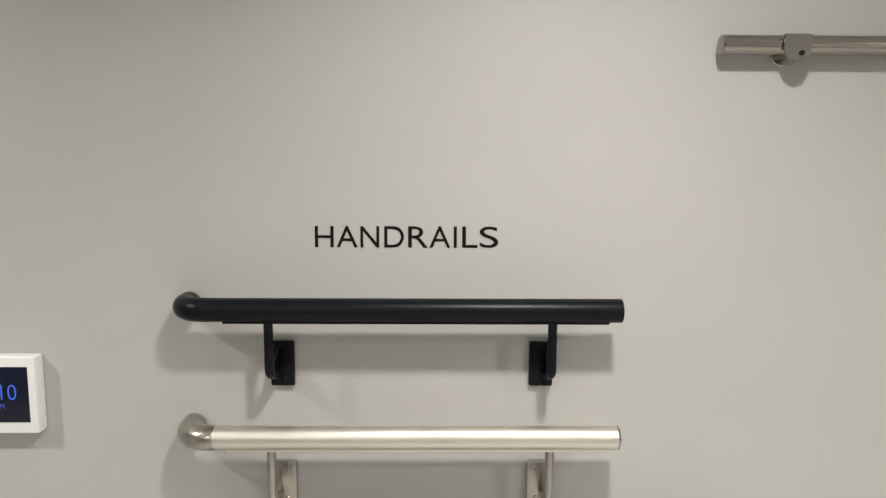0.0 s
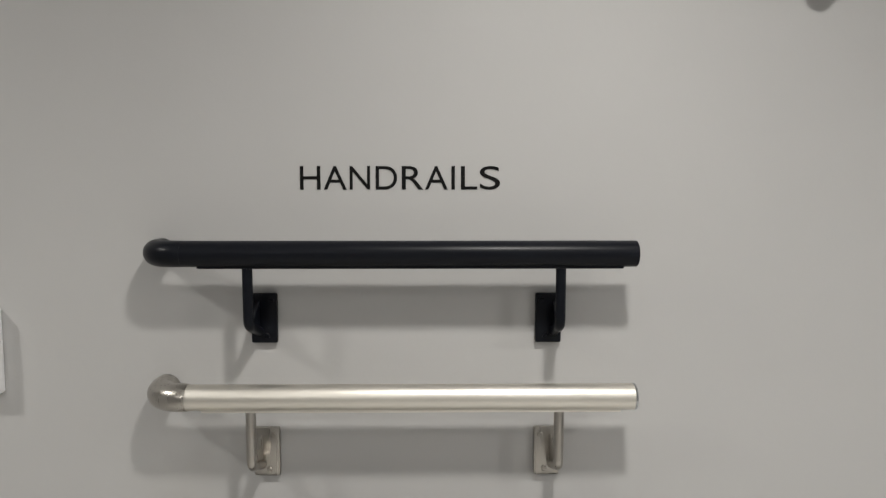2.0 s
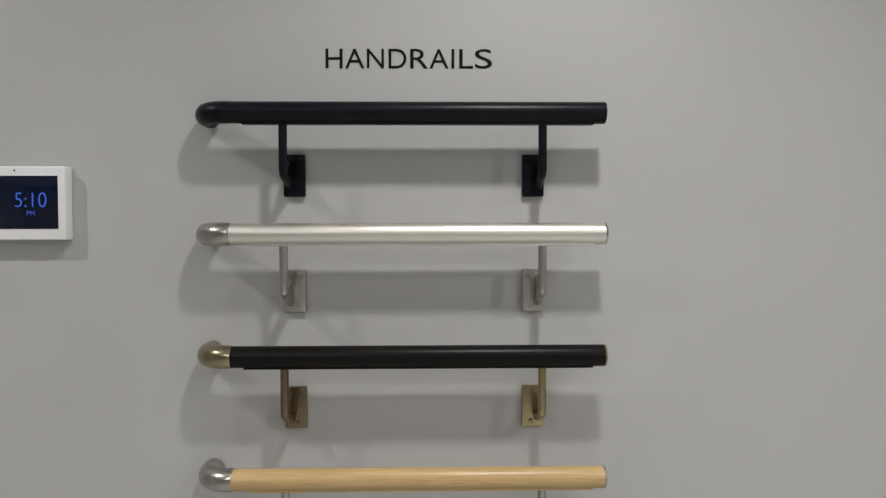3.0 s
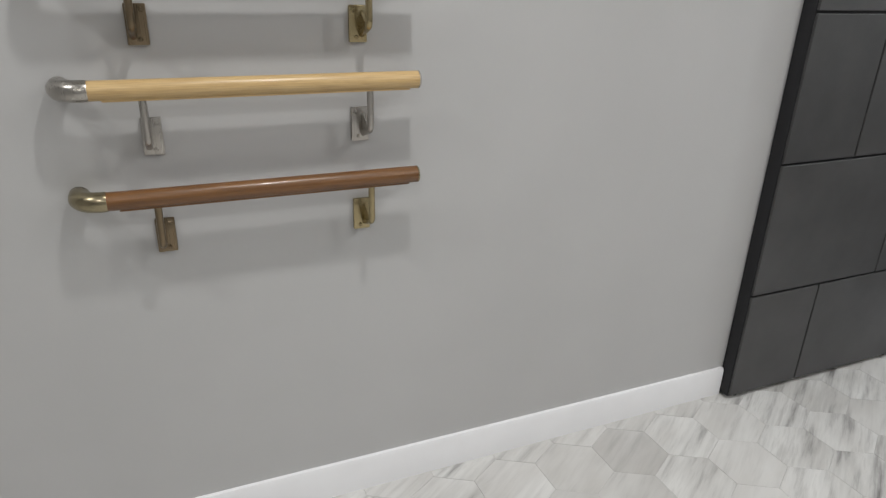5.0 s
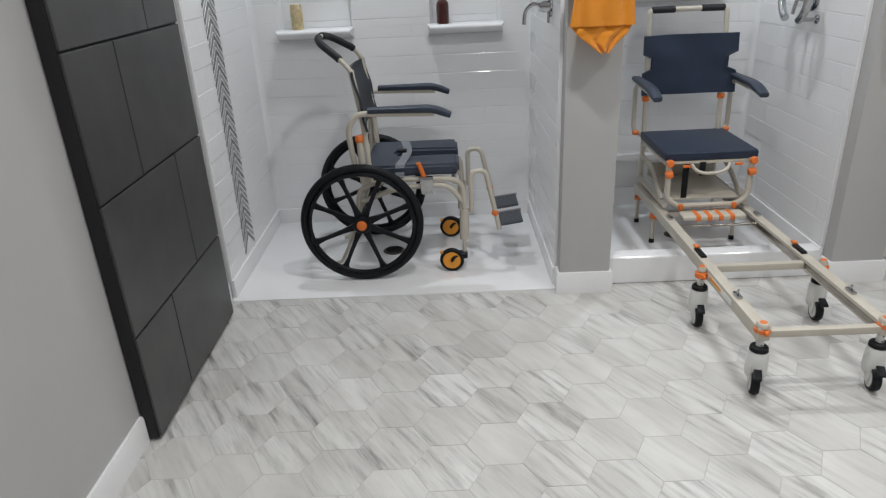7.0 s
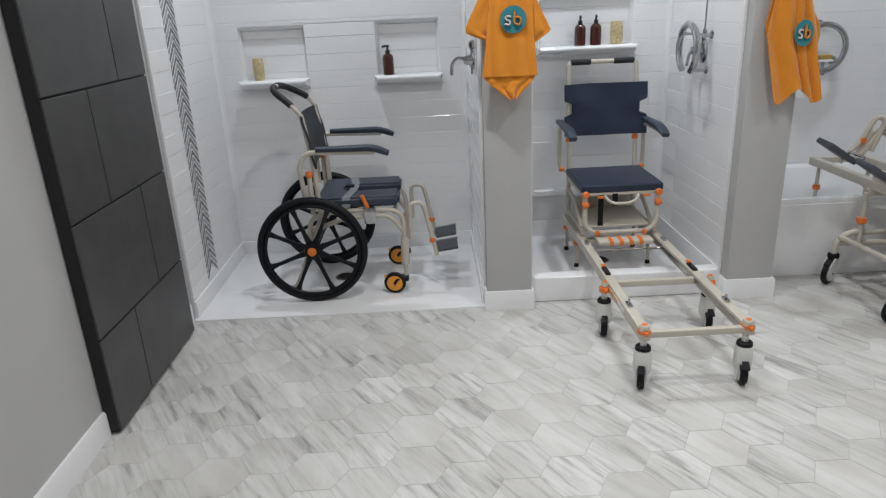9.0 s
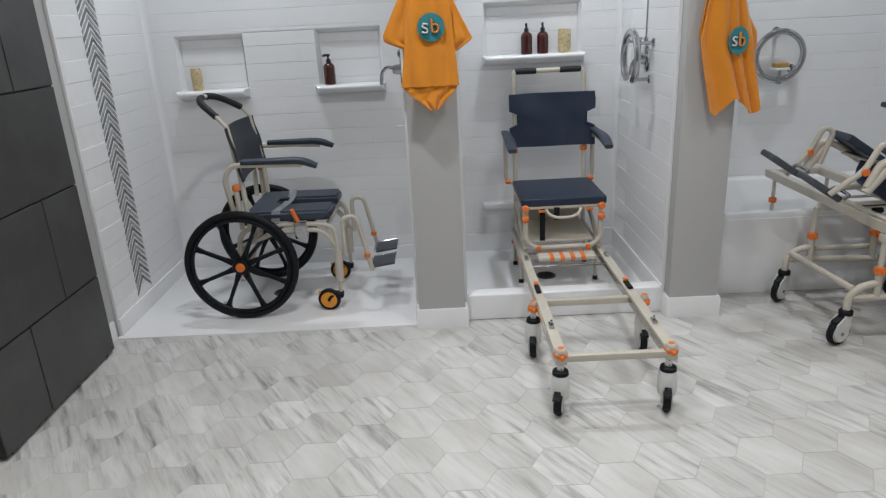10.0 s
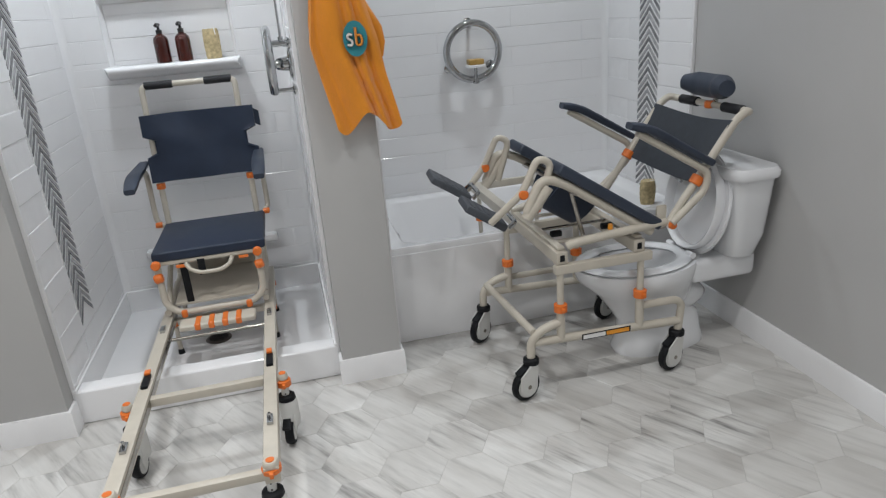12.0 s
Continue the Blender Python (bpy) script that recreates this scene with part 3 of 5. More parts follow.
def bathtub():
    t = thing("bathtub", (3.8, 0.6, 0), "white alcove bathtub with a plain apron front", "bathtub")
    x0, x1, y0, y1, h = P2[1] + 0.014, XE - 0.014, 0.272, YB, 0.452
    loops = [rounded_rect(x0, x1, y0 + 0.02, y1, 0.012), rounded_rect(x0, x1, y0 + 0.004, y1, 0.012), rounded_rect(x0, x1, y0, y1, 0.014), rounded_rect(x0 + 0.004, x1 - 0.004, y0 + 0.006, y1 - 0.004, 0.016),
             rounded_rect(x0 + 0.085, x1 - 0.085, y0 + 0.050, y1 - 0.05, 0.09), rounded_rect(x0 + 0.10, x1 - 0.10, y0 + 0.062, y1 - 0.062, 0.10), rounded_rect(x0 + 0.15, x1 - 0.15, y0 + 0.10, y1 - 0.11, 0.12), rounded_rect(x0 + 0.20, x1 - 0.22, y0 + 0.17, y1 - 0.16, 0.12)]
    zs = [0.0, 0.30, h - 0.012, h, h - 0.003, h - 0.018, 0.16, 0.11]
    bm = bmesh.new()
    rings = [[bm.verts.new((*p, z)) for p in lp] for lp, z in zip(loops, zs)]
    n = len(rings[0])
    for a, b in zip(rings, rings[1:]):
        for i in range(n):
            bm.faces.new((a[i], a[(i + 1) % n], b[(i + 1) % n], b[i]))
    bm.faces.new(rings[-1])
    bm.faces.new(rings[0])
    part("tub_shell", bm, M_ACRYL, t, smooth=50)
    part("apron", box((x0, y0 - 0.006, 0.0), (x1, y0 + 0.010, h - 0.030), 0.004), M_ACRYL, t)
    part("overflow_plate", cyl((x0 + 0.118, 0.68, 0.35), (x0 + 0.128, 0.68, 0.35), 0.035, 24, 0.002), M_CHROME, t)
    part("waste", lathe([(0.0, 0.004), (0.025, 0.004), (0.030, 0.0), (0.0, 0.0)], (x0 + 0.32, 0.68, 0.111)), M_CHROME, t)
    return t


bathtub()

# ---- dark tiled door panel on the west wall ----
PX = 0.056
panel = thing("tiled_display_panel", (0.03, -0.48, 0.012), "tall dark grey large-format tile sample panel against the wall", "panel")
Y0, Y1 = -0.960, -0.078
part("core", box((0.002, Y0, 0.012), (PX - 0.008, Y1, 2.25), 0.002), M_DARKEDGE, panel)
zrow = [0.014, 0.409, 0.860, 1.303, 1.748, 2.25]
for k, (za, zb) in enumerate(zip(zrow, zrow[1:])):
    split = -0.645 if k % 2 == 0 else -0.366
    for ya, yb in ((Y0, split), (split, Y1)):
        bm = box((PX - 0.0078, ya + 0.0034, za + 0.0042), (PX + 0.001, yb - 0.0034, zb - 0.0042), 0.0015, 1)
        part("tile", bm, M_DARKTILE, panel)
part("foot_bolt", cyl((0.035, Y0 + 0.05, 0.0), (0.035, Y0 + 0.05, 0.014), 0.008), M_RUBBER, panel)
part("foot_bolt", cyl((0.035, Y1 - 0.05, 0.0), (0.035, Y1 - 0.05, 0.014), 0.008), M_RUBBER, panel)


# ---- handrail display ----
RX = 0.066


def handrail(z, m_rail, m_cap, m_left, m_right, label, ferrule=None):
    y0, y1, r = -2.84, -2.158, 0.019
    t = thing("handrail", (0, -2.5, z), label, "handrail", "display handrails")
    part("rail", cyl((RX, -2.812, z), (RX, y1, z), r, 32, 0.0008), m_rail, t)
    # elbow that turns back towards the wall
    pts = [(RX, -2.8105, z), (RX, -2.814, z)] + [(RX - 0.040 * (1 - math.cos(a)), -2.822 - 0.040 * math.sin(a), z) for a in [radians(7.5 * k) for k in range(13)]] + [(RX - 0.054, -2.862, z), (RX - 0.058, -2.862, z)]
    rc = 0.0205 if ferrule else 0.0193
    part("end_cap", tube(pts, [rc - 0.0008] + [rc] * 15 + [rc - 0.003], 0, 28), m_cap, t, smooth=50)
    if ferrule:
        part("end_ring", cyl((RX, y1 - 0.001, z), (RX, y1 + 0.003, z), 0.0193, 32, 0.001), ferrule, t, "bright metal end ring")
    part("rail_groove_strip", box((RX - 0.008, -2.79, z - r - 0.002), (RX + 0.008, y1 - 0.02, z - r + 0.003), 0.001), m_rail, t)
    for yc, mat, sg in ((-2.712, m_left, -1), (-2.275, m_right, 1)):
        zb = z - 0.143
        ys = yc + sg * 0.008
        br = part("wall_bracket", box((0.0005, yc - 0.020, zb), (0.010, yc + 0.020, zb + 0.077), 0.003), mat, t)
        bm = tube([(RX, ys, z - r), (RX, ys, zb + 0.038), (0.008, ys, zb + 0.018)], 0.0075, 0.012, 14)
        part("arm", bm, mat, br)
        part("web", prism([(0, 0), (RX - 0.012, 0.02), (0, 0.055)], 0.004, Matrix(((1, 0, 0, 0.008), (0, 0, 1, ys - 0.002), (0, 1, 0, zb + 0.012), (0, 0, 0, 1)))), mat, br)
        for sz, sy in ((0.066, -sg * 0.011), (0.011, -sg * 0.004)):
            part("screw", lathe([(0.0045, 0.0), (0.0045, 0.0015), (0.003, 0.003), (0.0012, 0.003), (0.001, 0.0018), (0.0, 0.0018)], (0.010, yc + sy, zb + sz), (1, 0, 0), 14), mat, br)


handrail(1.803, M_BLACK, M_BLACK, M_BLACK, M_BLACK, "satin black round handrail with black elbow end and brackets")
handrail(1.592, M_ALU, M_NICKEL, M_NICKEL, M_NICKEL, "champagne anodised aluminium handrail with satin nickel elbow end", ferrule=M_CHROME)
handrail(1.377, M_BRONZE, M_CAPBRASS, M_BRASSDARK, M_BRASS, "dark bronze handrail with an antique brass elbow end", ferrule=M_CAPBRASS)
handrail(1.160, M_MAPLE, M_NICKEL, M_NICKEL, M_NICKEL, "pale maple wood handrail with satin nickel elbow end", ferrule=M_NICKEL)
handrail(0.944, M_WALNUT, M_CAPBRASS, M_BRASSDARK, M_BRASS, "reddish brown wood handrail with antique brass elbow end", ferrule=M_CAPBRASS)

# brushed bar high on the wall
t = thing("grab_bar", (0, -1.6, 2.218), "brushed steel bar on half-round wall clips", "grab bar")
part("bar", cyl((0.027, -2.006, 2.223), (0.027, -1.15, 2.223), 0.0152, 28, 0.0015), M_STEEL, t)
for yc in (-1.893, -1.26):
    cl = part("clip", prism([(-0.022, 0.016)] + [(0.022 * math.cos(radians(a)), -0.004 + 0.022 * math.sin(radians(a))) for a in range(180, 361, 18)] + [(0.022, 0.016)], 0.004, Matrix(((0, 0, 1, 0.043), (1, 0, 0, yc), (0, 1, 0, 2.221), (0, 0, 0, 1))), 0.0008), M_STEEL, t)
    part("standoff", cyl((0.001, yc, 2.217), (0.027, yc, 2.217), 0.012, 18), M_STEEL, t)
    part("wall_plate", cyl((0.0005, yc, 2.217), (0.005, yc, 2.217), 0.024, 28, 0.0015), M_STEEL, t)
    part("clip_screw", lathe([(0.004, 0), (0.004, 0.0015), (0.0015, 0.002), (0.0, 0.001)], (0.047, yc + 0.006, 2.208), (1, 0, 0), 12), M_RUBBER, cl)

WALLTEXT = Matrix(((0, 0, 1, 0.0003), (1, 0, 0, -2.655), (0, 1, 0, 1.8955), (0, 0, 0, 1)))
t = thing("wall_lettering", (0, -2.5, 1.895), "black vinyl capital letters reading HANDRAILS on the wall", "lettering")
pen = 0.0
for ch, adv, lsb, ink in (("H", 0.722, 0.077, 0.569), ("A", 0.667, 0.014, 0.640), ("N", 0.722, 0.076, 0.570), ("D", 0.722, 0.081, 0.600), ("R", 0.722, 0.088, 0.600), ("A", 0.667, 0.014, 0.640), ("I", 0.278, 0.091, 0.095), ("L", 0.556, 0.076, 0.462), ("S", 0.667, 0.049, 0.570)):
    k = 0.305 / 5.60
    lettering(ch, 0.0355, ink * k, WALLTEXT @ Matrix.Translation(((pen + lsb - 0.077) * k, 0, 0)), M_INK, "letter", t)
    pen += adv

# touch screen
t = thing("wall_touchscreen", (0, -3.25, 1.648), "white framed wall touchscreen with a dark blue clock page", "touchscreen")
ty0, ty1, tz0, tz1 = -3.366, -3.117, 1.582, 1.714
part("housing", box((0.0005, ty0, tz0), (0.026, ty1, tz1), 0.004, 3), M_TRIM, t)
scr = part("screen", box((0.024, ty0 + 0.012, tz0 + 0.020), (0.0268, ty1 - 0.013, tz1 - 0.017), 0.0005), M_SCREEN, t)


def onscreen(y, z):
    return Matrix(((0, 0, 1, 0.0268), (1, 0, 0, y), (0, 1, 0, z), (0, 0, 0, 1)))


lettering("5:10", 0.026, 0.056, onscreen(-3.206, 1.641), M_DIGIT, "clock_digits", scr, bold=-0.016)
lettering("PM", 0.008, 0.014, onscreen(-3.185, 1.626), M_DIGIT2, "clock_suffix", scr)
lettering("8", 0.012, 0.007, onscreen(-3.262, 1.626), M_DIGIT2, "screen_digit", scr)
part("camera_dot", cyl((0.0255, -3.206, 1.7065), (0.0264, -3.206, 1.7065), 0.0018, 12), M_RUBBER, t)


# ---- wheeled shower chair in the roll-in shower ----
def caster(parent, x, y, z, r, dirn, m_cover, m_hub, width=0.026):
    """A swivel wheel with tyre, hub, fork cover and brake tab; dirn is the trailing direction in plan."""
    d = Vector((*dirn, 0)).normalized()
    s = Vector((-d.y, d.x, 0))
    c = Vector((x, y, z + r))
    w = part("caster_wheel", lathe([(r * 0.55, -width / 2), (r * 0.92, -width / 2), (r, -width / 4), (r, width / 4), (r * 0.92, width / 2), (r * 0.55, width / 2)], c, s, 28), M_RUBBER, parent)
    part("hub", lathe([(0, -width * 0.62), (r * 0.2, -width * 0.62), (r * 0.73, -width * 0.54), (r * 0.73, width * 0.54), (r * 0.2, width * 0.62), (0, width * 0.62)], c, s, 22), m_hub, w)
    return w, c, d, s


def big_wheel(parent, y, out):
    c = Vector((0.672, y, 0.332))
    R = 0.302
    w = part("drive_wheel", tube([c + Vector((math.cos(a) * (R - 0.020), 0, math.sin(a) * (R - 0.020))) for a in [math.tau * i / 64 for i in range(64)]], 0.0200, 0, 14, True), M_RUBBER, parent, "black wheel with moulded spokes")
    part("push_rim", tube([c + Vector((math.cos(a) * (R - 0.046), out * 0.012, math.sin(a) * (R - 0.046))) for a in [math.tau * i / 56 for i in range(56)]], 0.0115, 0, 10, True), M_WHEELBLK, w)
    for k in range(8):
        a = math.tau * (k + 0.45) / 8
        u, v = Vector((math.cos(a), 0, math.sin(a))), Vector((-math.sin(a), 0, math.cos(a)))
        bm = bmesh.new()
        prof = [(0.03, 0.019), (0.10, 0.0105), (0.20, 0.0090), (0.240, 0.014), (0.262, 0.030)]
        top, bot = [], []
        for q, h in prof:
            top.append([bm.verts.new(c + u * q + v * h + Vector((0, e, 0))) for e in (-0.008, 0.008)])
            bot.append([bm.verts.new(c + u * q - v * h + Vector((0, e, 0))) for e in (-0.008, 0.008)])
        for i in range(len(prof) - 1):
            bm.faces.new((top[i][0], top[i + 1][0], top[i + 1][1], top[i][1]))
            bm.faces.new((bot[i][0], bot[i + 1][0], bot[i + 1][1], bot[i][1]))
            for e in (0, 1):
                bm.faces.new((top[i][e], top[i + 1][e], bot[i + 1][e], bot[i][e]))
        bm.faces.new((top[0][0], top[0][1], bot[0][1], bot[0][0]))
        bm.faces.new((top[-1][0], top[-1][1], bot[-1][1], bot[-1][0]))
        part("spoke", bm, M_WHEELBLK, w)
    part("hub", lathe([(0, -0.028), (0.04, -0.028), (0.046, -0.018), (0.046, 0.018), (0.04, 0.028), (0, 0.028)], c, (0, 1, 0), 28), M_WHEELBLK, w)
    part("hub_cap", lathe([(0, 0.040), (0.018, 0.040), (0.024, 0.036), (0.025, 0.026), (0, 0.026)], c, (0, out, 0), 24), M_ORANGE, w, "orange hub cap")
    return w


def arm_pad(parent, pts, w, t, mat, normal=(0, 0, 1)):
    """A padded armrest: a flattened rounded bar along a path."""
    path = fillet(pts, 0.05, 5)
    bm = bmesh.new()
    rings = []
    n = len(path)
    for i, p in enumerate(path):
        d = (path[min(i + 1, n - 1)] - path[max(i - 1, 0)]).normalized()
        s = Vector((-d.y, d.x, 0)).normalized()
        up = s.cross(d) * -1
        k = 0.80 if i in (0, n - 1) else 1.0
        prof = [(-w / 2, -t * 0.3), (-w / 2, t * 0.2), (-w * 0.36, t / 2), (w * 0.36, t / 2), (w / 2, t * 0.2), (w / 2, -t * 0.3), (w * 0.36, -t / 2), (-w * 0.36, -t / 2)]
        rings.append([bm.verts.new(p + s * a * k + up * -b * k) for a, b in prof])
    for a, b in zip(rings, rings[1:]):
        for j in range(8):
            q = (j + 1) % 8
            bm.faces.new((a[j], a[q], b[q], b[j]))
    bm.faces.new(rings[0])
    bm.faces.new(rings[-1])
    return part("armrest_pad", bm, mat, parent, smooth=50)


def knob(parent, p, axis, r=0.014, h=0.02, name="clamp_knob"):
    part(name, lathe([(0, -h / 2), (r * 0.8, -h / 2), (r, -h * 0.3), (r, h * 0.3), (r * 0.8, h / 2), (0, h / 2)], p, axis, 14), M_ORANGE, parent, "orange clamp knob")


def collar(parent, p, r, h=0.03):
    cl = part("height_collar", lathe([(r * 0.7, -h / 2), (r, -h * 0.4), (r, h * 0.4), (r * 0.7, h / 2)], p, (0, 0, 1), 16), M_ORANGE, parent, "orange height collar")
    part("collar_tab", box(Vector(p) + Vector((-0.006, -r - 0.012, -0.008)), Vector(p) + Vector((0.006, -r + 0.004, 0.008)), 0.003), M_ORANGE, cl)


c1 = thing("wheelchair", (0.85, 0.5, 0.022), "self-propelled shower wheelchair with beige frame and slate padded seat", "wheelchair")
big_wheel(c1, 0.205, -1)
big_wheel(c1, 0.800, 1)
part("axle", cyl((0.672, 0.20, 0.332), (0.672, 0.80, 0.332), 0.012), M_WHEELBLK, c1)
T = 0.0135
for y, o in ((0.275, -1), (0.730, 1)):
    ya = y + o * 0.055
    part("side_frame", tube([(0.64, y, 0.30), (0.665, y, 0.50), (0.80, y, 0.525), (1.02, y, 0.528), (1.172, y, 0.515), (1.176, y, 0.34)], T, 0.07), M_BEIGE, c1)
    part("lower_side_tube", tube([(0.67, y, 0.42), (0.85, y, 0.485), (1.10, y, 0.495), (1.168, y, 0.40)], T, 0.06), M_BEIGE, c1)
    part("back_post", tube([(0.725, y, 0.50), (0.715, y, 0.80), (0.675, y + o * -0.012, 1.055)], T, 0.1), M_BEIGE, c1)
    part("front_leg", tube([(1.176, y, 0.36), (1.172, y, 0.20)], 0.023, 0), M_BEIGE, c1, "thick beige front leg")
    part("caster_stem", tube([(1.172, y, 0.22), (1.170, y, 0.115)], 0.010, 0), M_BEIGE, c1)
    w, c, d, s = caster(c1, 1.105, y - 0.01, 0.030, 0.062, (-1, 0.1), M_RUBBER, M_AMBERWHEEL)
    part("caster_fork", tube([(1.170, y, 0.128), (1.150, y, 0.118), c + s * 0.021 + Vector((0.012, 0, 0.02)), c + s * 0.021], 0.012, 0.02, flat=0.6), M_WHEELBLK, w)
    part("fork_cap", box((1.118, y - 0.026, 0.098), (1.186, y + 0.022, 0.132), 0.012, 3), M_WHEELBLK, w)
    part("brake_tab", box((1.045, y - 0.014, 0.125), (1.075, y + 0.006, 0.137), 0.004), M_AMBERWHEEL, w)
    # arm support and pad
    part("arm_support", tube([(0.655, y, 0.58), (0.645, ya, 0.80), (0.69, ya, 0.868), (1.05, ya, 0.856)], T, 0.06), M_BEIGE, c1)
    part("arm_post", tube([(0.690, y + o * 0.02, 0.52), (0.690, y + o * 0.03, 0.76)], 0.014, 0), M_BEIGE, c1)
    knob(c1, (0.690, y + o * 0.03, 0.745), (0, 0, 1), 0.019, 0.032)
    arm_pad(c1, [(0.745, ya, 0.882), (1.045, ya, 0.880), (1.125, ya, 0.846)], 0.056, 0.030, M_SLATE)
    # leg rest
    yl = 0.385 if o < 0 else 0.605
    part("legrest_tube", tube([(1.212, y - o * 0.02, 0.34), (1.212, y - o * 0.02, 0.545), (1.285, y - o * 0.03, 0.548), (1.352, yl + o * 0.085, 0.235)], 0.0125, 0.045), M_BEIGE, c1)
    knob(c1, (1.330, yl + o * 0.087, 0.325), (0.3, 0, 1), 0.017, 0.026)
    pm = pose(1.412, yl, 0.262 if o < 0 else 0.272, 3, -8, 0)
    fp = part("footplate", box((-0.062, -0.072, -0.007), (0.062, 0.072, 0.007), 0.005, m=pm), M_DARKPAD, c1)
    for e in (-0.036, -0.012, 0.012, 0.036):
        part("tread_rib", box((e - 0.006, -0.058, 0.007), (e + 0.006, 0.058, 0.0082), m=pm), M_DARKPAD, fp)
    part("footplate_edge", cyl(pm @ Vector((-0.066, 0.076, 0)), pm @ Vector((0.066, 0.076, 0)), 0.010, 14), M_CHROME, fp)
    part("footplate_hinge", cyl(pm @ Vector((-0.070, -0.05, 0)), pm @ Vector((-0.070, 0.05, 0)), 0.008, 12), M_CHROME, fp)
for x, z in ((0.76, 0.50), (1.13, 0.505), (0.67, 0.40)):
    part("cross_tube", tube([(x, 0.275, z), (x, 0.730, z)], 0.012, 0), M_BEIGE, c1)
part("anti_tip_tube", tube([(0.66, 0.33, 0.38), (0.575, 0.33, 0.16), (0.53, 0.33, 0.075), (0.50, 0.33, 0.070)], 0.010, 0.05), M_BEIGE, c1)
part("anti_tip_tube", tube([(0.66, 0.67, 0.38), (0.575, 0.67, 0.16), (0.53, 0.67, 0.075), (0.50, 0.67, 0.070)], 0.010, 0.05), M_BEIGE, c1)
# brake lever on the outer side
bl = part("brake_lever", tube([(0.985, 0.255, 0.545), (0.960, 0.250, 0.615)], 0.012, 0), M_ORANGE, c1, "orange brake lever grip")
part("brake_plate", box((0.965, 0.24, 0.455), (1.03, 0.262, 0.545), 0.006, m=None), M_CHROME, bl)
# seat with a front slot
x0, x1, y0, y1 = 0.70, 1.158, 0.262, 0.742
ym = (y0 + y1) / 2
outl = [(x0 + 0.03, y0), (x1 - 0.02, y0), (x1, y0 + 0.02), (x1, ym - 0.045), (x1 - 0.02, ym - 0.055), (0.98, ym - 0.06), (0.90, ym - 0.07), (0.855, ym - 0.05), (0.84, ym), (0.855, ym + 0.05), (0.90, ym + 0.07), (0.98, ym + 0.06), (x1 - 0.02, ym + 0.055), (x1, ym + 0.045), (x1, y1 - 0.02), (x1 - 0.02, y1), (x0 + 0.03, y1), (x0, y1 - 0.03), (x0, y0 + 0.03)]
seat = part("seat_cushion", prism(outl, 0.055, pose(0, 0, 0.545), 0.013, 3), M_SLATE, c1, "slate vinyl commode seat with a front slot", smooth=60)
part("lap_strap", sheet(lambda u, v: Vector((0.845 + 0.045 * v + 0.03 * math.sin(math.pi * u), y0 - 0.006 + (y1 - y0 + 0.012) * u, 0.604 - 0.055 * max(0.0, abs(2 * u - 1) - 0.93) / 0.07)), 48, 3, 0.003), M_STRAP, c1, "grey webbing lap strap")
part("strap_buckle", box((0.845, ym - 0.02, 0.603), (0.895, ym + 0.02, 0.615), 0.003), M_RUBBER, c1)


def back1(u, v):
    y = 0.252 + 0.501 * u
    z = 0.775 + 0.275 * v
    x = 0.738 - 0.048 * v - 0.030 * math.sin(math.pi * u) - 0.004 * math.sin(9 * v)
    return Vector((x, y, z))


part("back_sling", sheet(back1, 14, 10, 0.012), M_SLING, c1, "dark grey fabric back sling")
hand = fillet([(0.675, 0.290, 1.05), (0.628, 0.300, 1.105), (0.520, 0.38, 1.178), (0.512, 0.50, 1.192), (0.540, 0.62, 1.178), (0.645, 0.70, 1.105), (0.680, 0.715, 1.05)], 0.09, 6)
part("push_loop", tube(hand, 0.011, 0), M_BEIGE, c1)
k = len(hand)
part("push_grip", tube(hand[4:int(k * 0.46)], 0.0175, 0), M_FOAM, c1)
part("push_grip", tube(hand[int(k * 0.54):-4], 0.0175, 0), M_FOAM, c1)

c1.location += Vector((-0.02, 0.03, -0.022))


# ---- transfer chair on a rail bridge ----
c2 = thing("transfer_chair", (2.385, 0.1, 0), "beige rail transfer shower chair with navy seat bridging the curb", "shower chair")
XL, XR = 2.163, 2.590


def beam(lo, hi, b=0.004):
    return box(lo, hi, b, 2)


for x, o in ((XL, -1), (XR, 1)):
    rail = part("slide_rail", beam((x - 0.022, -0.835, 0.226), (x + 0.022, 0.80, 0.276)), M_BEIGE, c2, "beige channel rail")
    part("rail_slot", box((x - o * 0.0225 - 0.002, -0.80, 0.240), (x - o * 0.0225 + 0.002, 0.78, 0.262)), M_STEEL, rail)
    part("end_cap", lathe([(0, 0.010), (0.018, 0.010), (0.022, 0.006), (0.0235, 0.0), (0.0235, -0.008)], (x, -0.815, 0.281), (0, 0, 1), 20), M_BEIGE, rail)
    part("cap_disc", cyl((x, -0.815, 0.290), (x, -0.815, 0.2925), 0.0125, 18), M_ORANGE, rail)
    collar(c2, (x, -0.815, 0.262), 0.0285, 0.017)
    lt = part("latch", box((x - 0.010, -0.62, 0.276), (x + 0.010, -0.57, 0.288), 0.003), M_CHROME, rail)
    part("latch_pin", cyl((x, -0.595, 0.286), (x, -0.595, 0.305), 0.005, 12), M_CHROME, lt)
    lt = part("latch", box((x - 0.012, -0.245, 0.276), (x + 0.012, -0.155, 0.287), 0.003), M_RUBBER, rail)
    part("latch_tab", box((x - 0.010, -0.165, 0.287), (x + 0.010, -0.135, 0.296), 0.003), M_ORANGE, lt)
    part("latch", box((x - 0.010, 0.20, 0.276), (x + 0.010, 0.25, 0.290), 0.003), M_CHROME, rail)
part("cross_bar", beam((XL + 0.02, -0.832, 0.236), (XR - 0.02, -0.805, 0.264)), M_BEIGE, c2)
